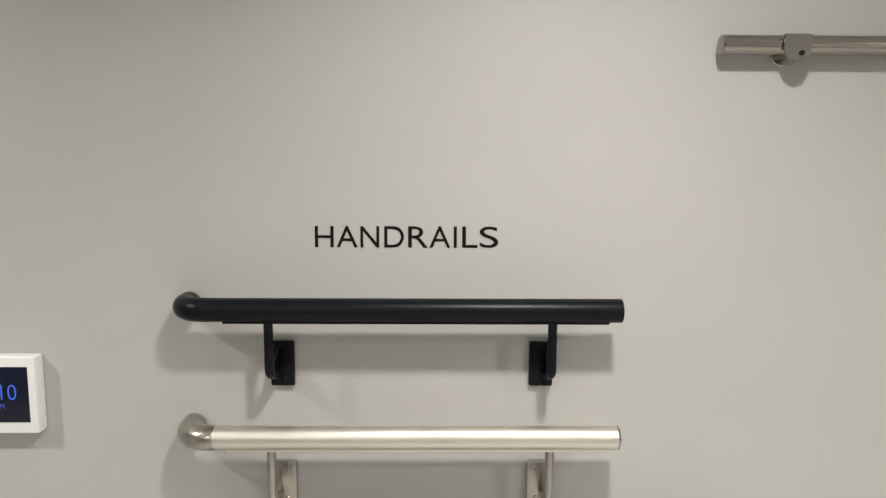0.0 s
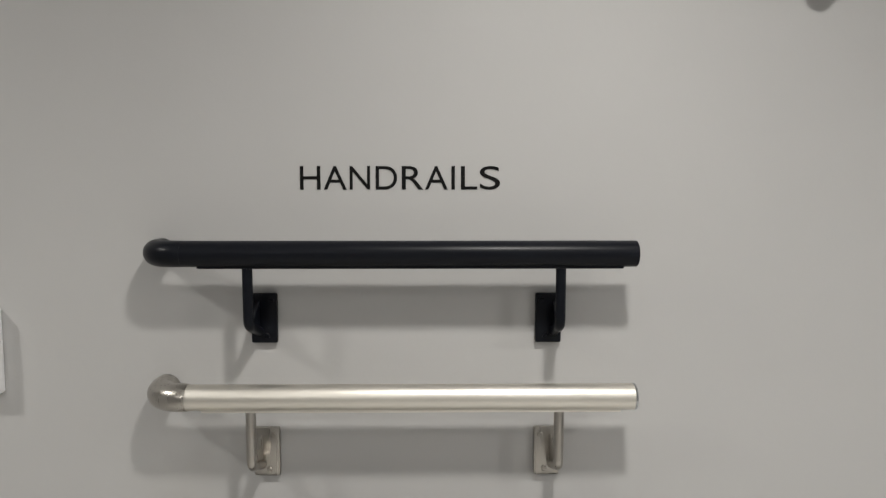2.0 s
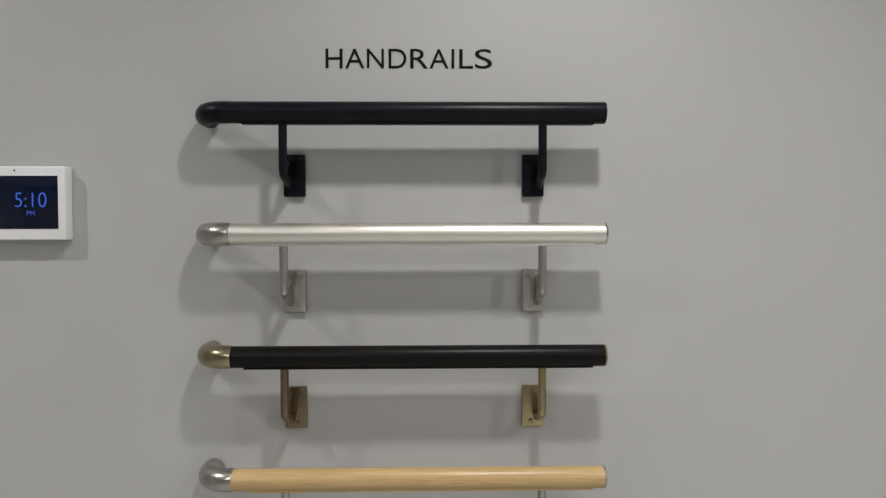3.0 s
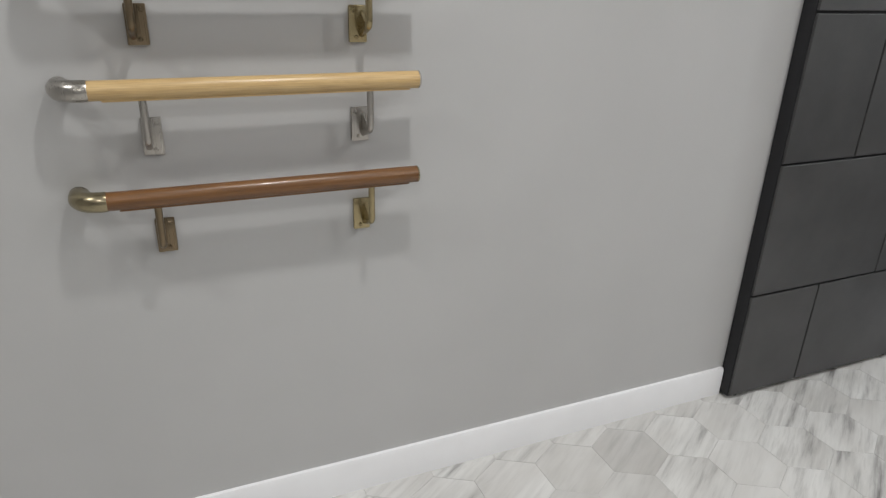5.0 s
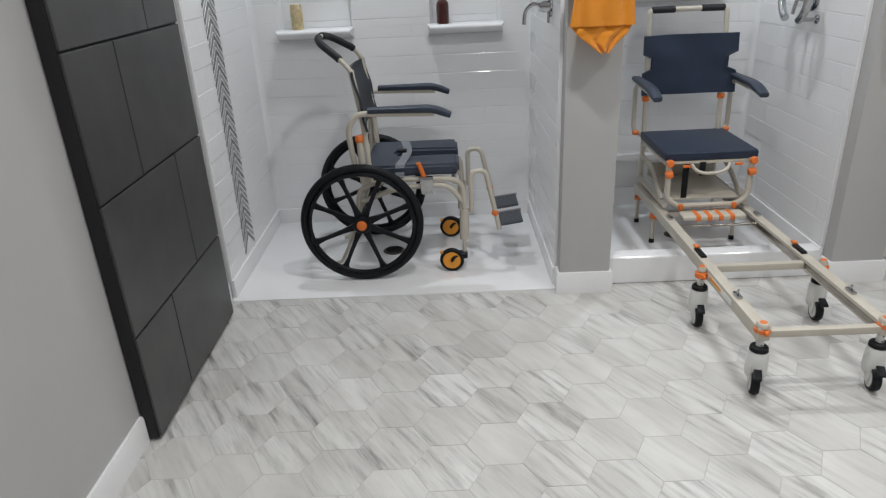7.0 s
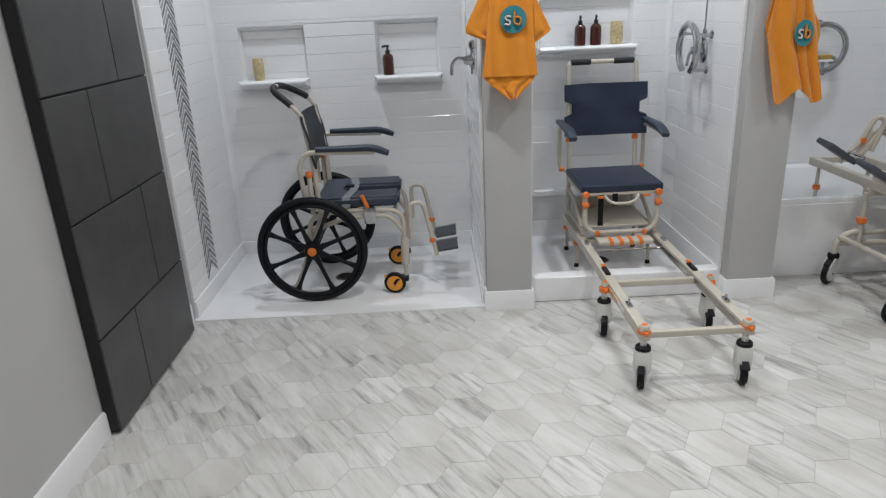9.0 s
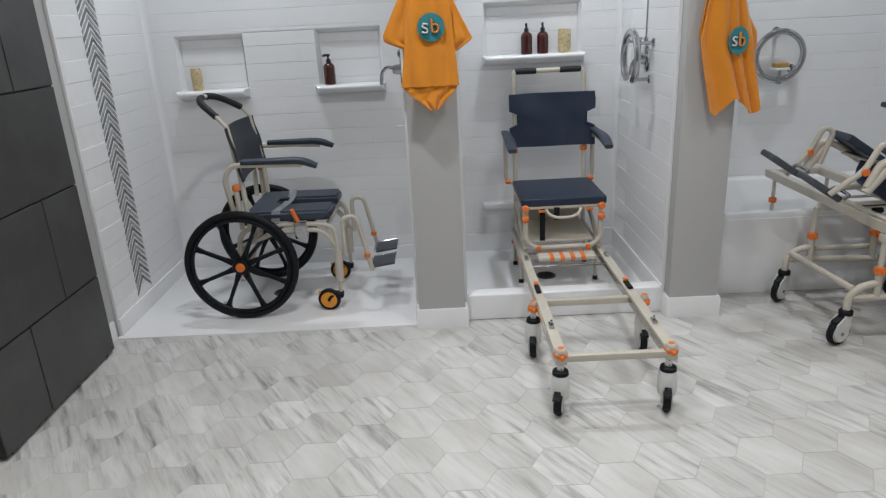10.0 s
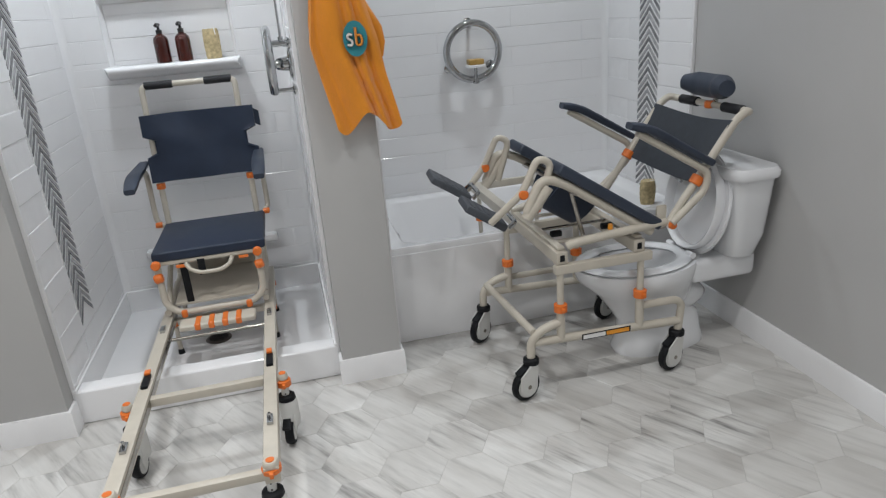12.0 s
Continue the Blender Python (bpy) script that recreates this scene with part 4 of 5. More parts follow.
part("cross_bar", beam((XL + 0.02, -0.30, 0.232), (XR - 0.02, -0.27, 0.262)), M_BEIGE, c2)
part("cross_bar", beam((XL + 0.02, 0.42, 0.205), (XR - 0.02, 0.45, 0.232)), M_BEIGE, c2)
sp = part("rail_decal", box((XL - 0.0235, -0.60, 0.240), (XL - 0.0222, -0.36, 0.262)), M_GLASSY, c2)
part("decal_bar", box((XL - 0.0245, -0.50, 0.244), (XL - 0.0233, -0.38, 0.258)), M_AMBERWHEEL, sp)


def tall_caster(parent, x, y, top, ang, high=0.19):
    r = 0.048
    part("leg_post", cyl((x, y, high - 0.05), (x, y, top), 0.0135, 16), M_CASTERW, parent)
    for hh in (0.2, 0.5):
        z = high + (top - high) * hh
        part("adjust_hole", cyl((x - 0.0137 * math.cos(ang) * 0 - 0.0, y - 0.0137, z), (x, y - 0.0130, z), 0.003, 10), M_RUBBER, parent)
    d = Vector((math.cos(ang), math.sin(ang), 0))
    w, c, _, s = caster(parent, x + d.x * 0.022, y + d.y * 0.022, 0.0, r, (d.x, d.y), M_CASTERW, M_CASTERW, 0.030)
    body = lathe([(0.0, 0.167), (0.031, 0.167), (0.036, 0.157), (0.0385, 0.09), (0.036, 0.066), (0.028, 0.056), (0.0, 0.056)], (x, y, 0.0), (0, 0, 1), 20)
    part("caster_body", body, M_CASTERW, w, "off-white caster housing")
    for sg in (-1, 1):
        m = Matrix.Translation(c + s * sg * 0.0205 - s * 0.0025) @ Matrix(((d.x, 0, s.x, 0), (d.y, 0, s.y, 0), (0, 1, 0, 0), (0, 0, 0, 1)))
        part("caster_fork", prism([(-0.040, 0.075), (0.012, 0.070), (0.022, 0.02), (0.016, -0.016), (-0.010, -0.020), (-0.040, 0.03)], 0.005, m, 0.0015), M_CASTERW, w)
    part("swivel_ring", lathe([(0.0, 0.186), (0.024, 0.186), (0.031, 0.181), (0.033, 0.167), (0.0, 0.167)], (x, y, 0.0), (0, 0, 1), 20), M_RUBBER, w)
    part("brake_pedal", box((0.028, -0.014, 0.09), (0.075, 0.014, 0.102), 0.005, m=Matrix.Translation((x, y, 0)) @ Matrix.Rotation(ang, 4, "Z") @ pose(0, 0, 0.03, 0, 16, 0)), M_RUBBER, w)


tall_caster(c2, XL, -0.815, 0.26, radians(250))
tall_caster(c2, XR - 0.008, -0.82, 0.26, radians(255))
for x, y, a in ((XL - 0.040, -0.335, 260), (XR + 0.042, -0.320, 262)):
    tall_caster(c2, x, y, 0.262, radians(a))
    part("outrigger", beam((min(x, XL if x < 2.3 else XR), y - 0.013, 0.232), (max(x, XL if x < 2.3 else XR), y + 0.013, 0.258)), M_BEIGE, c2)
    part("post_cap", lathe([(0, 0.020), (0.014, 0.020), (0.018, 0.012), (0.018, 0.0)], (x, y, 0.262), (0, 0, 1), 16), M_BEIGE, c2)
    part("cap_disc", cyl((x, y, 0.281), (x, y, 0.284), 0.012, 16), M_ORANGE, c2)
    collar(c2, (x, y, 0.245), 0.026, 0.026)
for x in (XL, XR):
    for y in (0.47, 0.77):
        part("foot_post", cyl((x, y, 0.060), (x, y, 0.235), 0.010, 14), M_BEIGE, c2)
        part("foot_tip", lathe([(0.0, 0.0), (0.015, 0.0), (0.013, 0.02), (0.008, 0.025), (0, 0.025)], (x, y, 0.045), (0, 0, 1), 14), M_RUBBER, c2)
        collar(c2, (x, y, 0.195), 0.021, 0.024)

# carriage, tray and footrest
part("front_loop", tube([(XL + 0.010, 0.335, 0.535), (XL + 0.012, 0.330, 0.345), (XL + 0.060, 0.325, 0.302), (XR - 0.060, 0.325, 0.302), (XR - 0.012, 0.330, 0.345), (XR - 0.010, 0.335, 0.535)], 0.0145, 0.05), M_BEIGE, c2)
for x, o in ((XL + 0.010, -1), (XR - 0.010, 1)):
    part("side_tube", tube([(x, 0.335, 0.515), (x, 0.78, 0.515), (x, 0.81, 0.36), (x, 0.78, 0.30), (x, 0.345, 0.30)], 0.0135, 0.06), M_BEIGE, c2)
    part("side_brace", tube([(x, 0.40, 0.312), (x, 0.60, 0.42), (x, 0.79, 0.44)], 0.012, 0.04), M_BEIGE, c2)
    knob(c2, (x, 0.315, 0.528), (0, 1, 0), 0.019, 0.026)
    knob(c2, (x, 0.320, 0.470), (1, 0, 0.2), 0.020, 0.034)
    knob(c2, (x + o * -0.07, 0.312, 0.300), (0, 0, 1), 0.013, 0.030)
    part("back_post", tube([(x, 0.79, 0.30), (x, 0.795, 0.60), (x, 0.862, 1.185), (x + o * -0.02, 0.868, 1.198), (2.38, 0.868, 1.198)], 0.0135, 0.035), M_BEIGE, c2)
    part("push_grip", cyl((x - o * 0.012, 0.868, 1.198), (x - o * 0.135, 0.868, 1.198), 0.0175, 18, 0.003), M_FOAM, c2)
    collar(c2, (x, 0.812, 0.748), 0.020, 0.030)
    xa = x + o * 0.055
    part("arm_support", tube([(x, 0.80, 0.545), (xa, 0.815, 0.575), (xa, 0.825, 0.80), (xa, 0.78, 0.835), (xa, 0.50, 0.826)], 0.0125, 0.04), M_BEIGE, c2)
    arm_pad(c2, [(xa, 0.83, 0.856), (xa, 0.54, 0.852), (xa, 0.425, 0.820)], 0.056, 0.030, M_SLATE)
    knob(c2, (xa + o * -0.01, 0.80, 0.565), (1, 0, 0), 0.014, 0.03)
part("catch_tray", box((XL + 0.04, 0.36, 0.318), (XR - 0.04, 0.77, 0.332), 0.004), M_BEIGE, c2, "flat beige tray under the seat")
part("tray_back", box((XL + 0.04, 0.755, 0.33), (XR - 0.04, 0.77, 0.40), 0.004), M_BEIGE, c2)
part("hook_tube", tube([(2.285, 0.338, 0.515), (2.30, 0.325, 0.488), (2.34, 0.318, 0.470), (2.42, 0.318, 0.470), (2.46, 0.325, 0.488), (2.475, 0.338, 0.515)], 0.0085, 0.03), M_BEIGE, c2)
part("hanging_strap", box((2.255, 0.36, 0.33), (2.285, 0.366, 0.52), 0.002), M_RUBBER, c2)
part("hanging_strap", box((2.33, 0.345, 0.45), (2.36, 0.351, 0.52), 0.002, m=None), M_RUBBER, c2)
part("red_tag", box((2.245, 0.335, 0.497), (2.285, 0.345, 0.510), 0.003), M_ORANGE, c2)
part("red_tag", box((2.50, 0.335, 0.500), (2.54, 0.345, 0.512), 0.003), M_ORANGE, c2)
foot = part("foot_support", box((2.225, 0.205, 0.262), (2.535, 0.290, 0.288), 0.012, 3), M_BEIGE, c2, "beige foot support with orange grip bands")
for x in (2.30, 2.355, 2.41, 2.465):
    part("grip_band", box((x - 0.014, 0.202, 0.259), (x + 0.014, 0.293, 0.291), 0.011, 3), M_ORANGE, foot)
part("foot_bar", cyl((2.19, 0.195, 0.242), (2.565, 0.195, 0.242), 0.007, 12), M_STEEL, foot)
seat = part("seat_cushion", box((2.155, 0.345, 0.528), (2.615, 0.800, 0.572), 0.014, 3), M_NAVY, c2, "flat navy vinyl seat cushion")
part("seat_board", box((2.165, 0.350, 0.512), (2.605, 0.790, 0.528), 0.003), M_BEIGE, c2)


def back2(u, v):
    x = 2.142 + 0.500 * u
    z = 0.768 + 0.305 * v
    y = 0.790 + 0.036 * v + 0.022 * math.sin(math.pi * u) + 0.005 * math.sin(7 * u + 5 * v) + 0.008 * noise.noise((u * 3, v * 3, 0.3))
    if (u < 0.09 or u > 0.91) and 0.40 < v < 0.66:
        x = 2.142 + 0.5 * (0.09 if u < 0.5 else 0.91)
    return Vector((x, y, z))


part("back_sling", sheet(back2, 22, 16, 0.010), M_NAVY, c2, "creased navy vinyl back sling with side notches")
part("sling_flap", sheet(lambda u, v: Vector((2.635 + 0.028 * u, 0.86 + 0.03 * u, 0.985 + 0.07 * v - 0.02 * u)), 3, 4, 0.008), M_NAVY, c2)

c2.location.y += 0.025
for ch in c2.children:
    if not ch.name.startswith("caster_wheel"):
        ch.location.z -= 0.012


# ---- tilting commode chair over the toilet ----
c3 = thing("tilt_shower_chair", (3.8, -0.18, 0), "reclined beige tilting shower chair rolled over the toilet", "shower chair")
YN, YF = -0.43, 0.075


def round_caster(parent, x, y, ang, stem):
    r = 0.062
    d = Vector((math.cos(ang), math.sin(ang), 0))
    w, c, _, s = caster(parent, x + d.x * 0.03, y + d.y * 0.03, 0.0, r, (d.x, d.y), M_CASTERW, M_CASTERW, 0.028)
    for sg in (-1, 1):
        m = Matrix.Translation(c + s * sg * 0.021 - s * 0.003) @ Matrix(((d.x, 0, s.x, 0), (d.y, 0, s.y, 0), (0, 1, 0, 0), (0, 0, 0, 1)))
        part("wheel_cover", prism([(0.042 * math.cos(radians(a)), 0.042 * math.sin(radians(a))) for a in range(170, 371, 20)] + [(0.038, 0.05), (-0.012, 0.088), (-0.046, 0.088), (-0.046, 0.06)], 0.006, m, 0.002), M_CASTERW, w)
        part("axle_bolt", cyl(c + s * sg * 0.022, c + s * sg * 0.027, 0.008, 14), M_STEEL, w)
    part("swivel_ring", lathe([(0, 0.170), (0.024, 0.170), (0.030, 0.164), (0.030, 0.146), (0, 0.146)], (x, y, 0.0), (0, 0, 1), 20), M_RUBBER, w)
    part("brake_pedal", box((-0.006, -0.016, 0.0), (0.050, 0.016, 0.014), 0.006, m=Matrix.Translation((x, y, 0.118)) @ Matrix.Rotation(ang, 4, "Z") @ pose(0.02, 0, 0.012, 0, 25, 0)), M_RUBBER, w)
    part("stem", cyl((x, y, 0.14), (x, y, stem), 0.012, 14), M_BEIGE, parent)


round_caster(c3, 3.500, YN, radians(200), 0.20)
round_caster(c3, 4.110, YN, radians(200), 0.20)
round_caster(c3, 3.470, YF, radians(215), 0.20)
round_caster(c3, 4.080, YF, radians(200), 0.20)
for y, dx in ((YN, 0.0), (YF, -0.03)):
    part("caster_arm", tube([(3.50 + dx, y, 0.165), (3.502 + dx, y, 0.235), (3.545 + dx, y, 0.275), (3.625 + dx, y, 0.295)], 0.0165, 0.05), M_BEIGE, c3)
    part("lower_rail", tube([(3.515 + dx, y, 0.228), (3.95 + dx, y, 0.212), (4.115 + dx, y, 0.205)], 0.0165, 0.05), M_BEIGE, c3)
    part("rear_arm", tube([(3.945 + dx, y, 0.300), (4.10 + dx, y, 0.298), (4.125 + dx, y, 0.275), (4.115 + dx, y, 0.165)], 0.0150, 0.04), M_BEIGE, c3)
    for x in (3.622 + dx, 3.945 + dx):
        part("leg_sleeve", cyl((x, y, 0.215), (x, y, 0.350), 0.0165, 18), M_BEIGE, c3)
        part("leg_tube", cyl((x, y, 0.340), (x, y, 0.505), 0.0130, 16), M_BEIGE, c3)
        collar(c3, (x, y, 0.352), 0.025, 0.034)
    part("top_rail", box((3.600, y - 0.015, 0.488), (3.985, y + 0.015, 0.522), 0.004), M_BEIGE, c3)
part("cross_tube", tube([(3.515, YN, 0.268), (3.490, YF, 0.262)], 0.015, 0), M_BEIGE, c3)
part("cross_tube", tube([(3.60, 0.105, 0.270), (3.93, 0.105, 0.270)], 0.0135, 0), M_BEIGE, c3)
dec = part("frame_decal", box((3.70, YN - 0.0178, 0.208), (3.90, YN - 0.0155, 0.232), 0.0005), M_RUBBER, c3, "small printed strip in black white and orange")
part("decal_bar", box((3.705, YN - 0.0188, 0.212), (3.795, YN - 0.0177, 0.228)), M_GLASSY, dec)
part("decal_bar", box((3.800, YN - 0.0188, 0.212), (3.893, YN - 0.0177, 0.228)), M_AMBERWHEEL, dec)
# slide channels that lead over the tub, with their legs in it
for x in (3.630, 3.935):
    ch = part("slide_channel", box((x - 0.022, YN - 0.005, 0.524), (x + 0.022, 0.68, 0.570), 0.003), M_BEIGE, c3, "beige channel rail running out over the tub")
    part("channel_slot", box((x - 0.009, YN - 0.0065, 0.535), (x + 0.009, YN - 0.0045, 0.559)), M_RUBBER, ch)
    part("tub_leg", cyl((x, 0.60, 0.125), (x, 0.60, 0.526), 0.011, 14), M_BEIGE, c3)
    collar(c3, (x, 0.60, 0.40), 0.022, 0.03)
    knob(c3, (x + 0.02, YN + 0.06, 0.478), (0, 0, 1), 0.020, 0.022)
part("channel_end", box((3.62, 0.655, 0.530), (3.945, 0.680, 0.566), 0.004), M_BEIGE, c3)
part("carriage_tube", tube([(3.655, YN + 0.01, 0.585), (3.68, YN, 0.598), (3.985, YN, 0.620), (4.04, YN, 0.625)], 0.0165, 0.04), M_BEIGE, c3)
part("carriage_tube", tube([(3.62, YF, 0.585), (3.68, YF, 0.598), (3.985, YF, 0.620), (4.04, YF, 0.625)], 0.0165, 0.04), M_BEIGE, c3)
for cx in (3.632, 3.938):
    part("carriage_side", box((cx - 0.014, -0.42, 0.572), (cx + 0.014, 0.07, 0.584), 0.003), M_BEIGE, c3)
for cy in (-0.34, -0.02):
    part("carriage_bar", box((3.645, cy - 0.012, 0.573), (3.925, cy + 0.012, 0.582), 0.003), M_BEIGE, c3)
part("latch_bar", cyl((3.65, -0.19, 0.578), (3.92, -0.19, 0.578), 0.006, 12), M_STEEL, c3)
part("roller", cyl((3.66, -0.26, 0.579), (3.70, -0.26, 0.579), 0.013, 14), M_RUBBER, c3)
part("roller", cyl((3.87, -0.26, 0.579), (3.91, -0.26, 0.579), 0.013, 14), M_RUBBER, c3)
part("release_pin", cyl((3.83, YN + 0.02, 0.60), (3.83, YN + 0.02, 0.640), 0.009, 12), M_AMBERWHEEL, c3)

# tilted seat frame: along the seat it drops towards the back
SD = Vector((0.41, 0, -0.275)).normalized()
SN = Vector((0.275, 0, 0.41)).normalized()
S0 = Vector((3.585, 0, 0.885))


def on_seat(a, y, h):
    """a metres along the seat from its front, h metres above it."""
    p = S0 + SD * a + SN * h
    return Vector((p.x, y, p.z))


for y in (YN + 0.01, YF - 0.01):
    part("seat_tube", tube([on_seat(0.02, y, -0.17), on_seat(0.0, y, -0.045), on_seat(0.08, y, -0.020), on_seat(0.50, y, -0.020)], 0.0165, 0.05), M_BEIGE, c3)
    part("hanger_sleeve", tube([on_seat(0.03, y - 0.0, -0.19), on_seat(0.04, y, -0.055)], 0.021, 0), M_BEIGE, c3)
for y0, y1 in ((YN - 0.015, YN + 0.135), (YF - 0.135, YF + 0.015)):
    m = Matrix(((SD.x, 0, SN.x, S0.x), (0, 1, 0, 0), (SD.z, 0, SN.z, S0.z), (0, 0, 0, 1)))
    part("seat_pad", box((0.035, y0, -0.004), (0.515, y1, 0.036), 0.013, 3, m=m), M_SLATE, c3, "slate vinyl half of the split seat")
part("splash_guard", sheet(lambda u, v: on_seat(0.14 + 0.17 * u, -0.30 + 0.22 * v, -0.03 - 0.11 * math.sin(math.pi * v) ** 0.6), 6, 12, 0.004), M_NAVY, c3, "navy vinyl splash pouch")
part("seat_cross", tube([on_seat(0.14, YN, -0.03), on_seat(0.14, YF, -0.03)], 0.011, 0), M_STEEL, c3)
part("gas_strut", cyl((3.74, YN + 0.06, 0.60), on_seat(0.15, YN + 0.06, -0.03), 0.008, 12), M_STEEL, c3)
part("pivot_plate", box((4.000, YN - 0.006, 0.600), (4.040, YN + 0.004, 0.690), 0.008), M_BEIGE, c3)
# back
for y, o in ((YN, -1), (YF, 1)):
    part("back_post", tube([(4.045, y, 0.605), (4.175, y, 0.785), (4.305, y, 0.965), (4.345, y, 0.992), (4.375, y - o * 0.02, 0.985), (4.375, y - o * 0.09, 0.985)], 0.0150, 0.035), M_BEIGE, c3)
    part("push_grip", cyl((4.375, y - o * 0.055, 0.985), (4.375, y - o * 0.17, 0.985), 0.019, 18, 0.003), M_FOAM, c3)
    knob(c3, (4.060, y + o * 0.012, 0.612), (0, 1, 0), 0.016, 0.03)
    part("post_clamp", cyl((4.150, y, 0.750), (4.170, y, 0.778), 0.024, 16, 0.003), M_ORANGE, c3)
    ya = y + o * 0.03
    part("arm_support", tube([(4.05, ya, 0.625), (4.180, ya, 0.735), (4.185, ya, 0.800), (3.90, ya, 0.972)], 0.0135, 0.05), M_BEIGE, c3)
    arm_pad(c3, [(4.195, ya, 0.832), (3.945, ya, 0.982), (3.868, ya, 1.000)], 0.058, 0.030, M_SLATE)
part("handle_bar", cyl((4.375, YN + 0.08, 0.985), (4.375, YF - 0.08, 0.985), 0.0125, 16), M_BEIGE, c3)


def back3(u, v):
    y = YN - 0.005 + (YF - YN + 0.01) * u
    k = 0.10 + 0.215 * v
    sag = 0.055 * math.sin(math.pi * u) * (1.0 - 0.3 * v)
    return Vector((4.09 + k * 0.60 + sag * 0.8 + 0.016, y, 0.655 + k * 0.98 - sag * 0.6))


part("back_sling", sheet(back3, 16, 10, 0.010), M_SLING, c3, "sagging dark grey fabric back sling")
hr = part("headrest", tube([(4.345, YN + 0.115, 1.062), (4.375, YN + 0.19, 1.058), (4.375, -0.178, 1.056), (4.375, YF - 0.19, 1.058), (4.345, YF - 0.115, 1.062)], [0.030, 0.043] + [0.046] * 16 + [0.043, 0.030], 0.05, 16), M_SLATE, c3, "curved padded navy headrest")
part("headrest_stem", tube([(4.395, -0.178, 0.985), (4.405, -0.178, 1.05)], 0.010, 0), M_STEEL, hr)
knob(c3, (4.37, -0.178, 0.985), (0, 0, 1), 0.020, 0.028)
# leg supports
for y, yf in ((YN + 0.03, -0.30), (YF - 0.03, 0.02)):
    part("legrest_tube", tube([on_seat(0.06, y, -0.14), on_seat(0.015, y, 0.020), on_seat(-0.04, y, 0.012), (3.50, y, 0.800), (3.395, (y + yf) / 2, 0.690)], 0.0130, 0.035), M_BEIGE, c3)
    knob(c3, (3.502, y, 0.795), (0, 1, 0), 0.018, 0.03)
for yf, px, pz in ((-0.27, 3.395, 0.712), (-0.04, 3.330, 0.772)):
    m = pose(px, yf, pz, 3, 34, -2)
    fp = part("footplate", box((-0.088, -0.068, -0.022), (0.088, 0.068, 0.007), 0.010, 3, m=m), M_DARKPAD, c3, "dark ribbed rubber footplate")
    for e in (-0.06, -0.03, 0.0, 0.03, 0.06):
        part("tread_rib", box((e - 0.007, -0.054, 0.006), (e + 0.007, 0.054, 0.0085), m=m), M_DARKPAD, fp)
    part("heel_loop", tube([m @ Vector((0.09, -0.066, 0.0)), m @ Vector((0.10, -0.066, 0.03)), m @ Vector((0.10, 0.066, 0.03)), m @ Vector((0.09, 0.066, 0.0))], 0.009, 0.02, 10), M_CHROME, fp)

c3.location += Vector((0.035, 0.085, 0.0))


# ---- toilet ----
tl = thing("toilet", (4.2, -0.20, 0), "white two-piece toilet with its lid raised", "toilet")
TY = -0.20


def oval_loft(rows, mat, name, parent, n=32, label="", close=True):
    """rows of (centre x, half length back, half length front, half width, z)."""
    bm = bmesh.new()
    rings = []
    for cx, hb, hf, hw, z in rows:
        ring = []
        for i in range(n):
            a = math.tau * i / n
            c, s = math.cos(a), math.sin(a)
            ring.append(bm.verts.new((cx + (hb if c > 0 else hf) * c, TY + hw * math.copysign(abs(s) ** 0.9, s), z)))
        rings.append(ring)
    for a, b in zip(rings, rings[1:]):
        for i in range(n):
            bm.faces.new((a[i], a[(i + 1) % n], b[(i + 1) % n], b[i]))
    if close:
        bm.faces.new(rings[0])
        bm.faces.new(rings[-1])
    return part(name, bm, mat, parent, label, smooth=60)


oval_loft([(4.07, 0.26, 0.15, 0.105, 0.0), (4.07, 0.26, 0.155, 0.108, 0.02), (4.07, 0.25, 0.14, 0.098, 0.05), (4.07, 0.23, 0.13, 0.092, 0.14), (4.05, 0.19, 0.15, 0.102, 0.20), (4.03, 0.22, 0.19, 0.145, 0.28), (4.02, 0.24, 0.255, 0.178, 0.345), (4.02, 0.245, 0.270, 0.185, 0.385), (4.02, 0.24, 0.265, 0.182, 0.398),
           (4.02, 0.17, 0.205, 0.125, 0.398), (4.02, 0.16, 0.19, 0.115, 0.37), (4.03, 0.12, 0.13, 0.085, 0.27), (4.04, 0.06, 0.06, 0.05, 0.22)], M_PORC, "bowl", tl)
arch = [(4.03 + 0.30 * k / 11, TY, 0.12 + 0.095 * math.sin(k / 11 * 2.0)) for k in range(12)]
part("trapway", tube(arch, [0.07] * 7 + [0.069, 0.065, 0.057, 0.043, 0.018], 0, 20), M_PORC, tl, smooth=60)
part("tank_platform", box((4.20, TY - 0.12, 0.30), (4.50 - 0.012, TY + 0.12, 0.402), 0.03, 4), M_PORC, tl)
part("seat_ring", tube([(4.01 + (0.20 if math.cos(a) > 0 else 0.225) * math.cos(a), TY + 0.150 * math.sin(a), 0.408) for a in [math.tau * i / 40 for i in range(40)]], 0.030, 0, 10, True, flat=0.35), M_PORC, tl)
tank = bmesh.new()
lo = rounded_rect(4.345, 4.50 - 0.030, TY - 0.150, TY + 0.150, 0.05, 5)
mid = rounded_rect(4.318, 4.50 - 0.022, TY - 0.190, TY + 0.190, 0.05, 5)
top = rounded_rect(4.300, 4.50 - 0.012, TY - 0.212, TY + 0.212, 0.05, 5)
rings = [[tank.verts.new((*p, z)) for p in lp] for lp, z in ((lo, 0.402), (mid, 0.50), (top, 0.735))]
for a, b in zip(rings, rings[1:]):
    for i in range(len(a)):
        tank.faces.new((a[i], a[(i + 1) % len(a)], b[(i + 1) % len(a)], b[i]))
tank.faces.new(rings[0])
tank.faces.new(rings[-1])
part("tank", tank, M_PORC, tl, smooth=50)
lidb = bmesh.new()
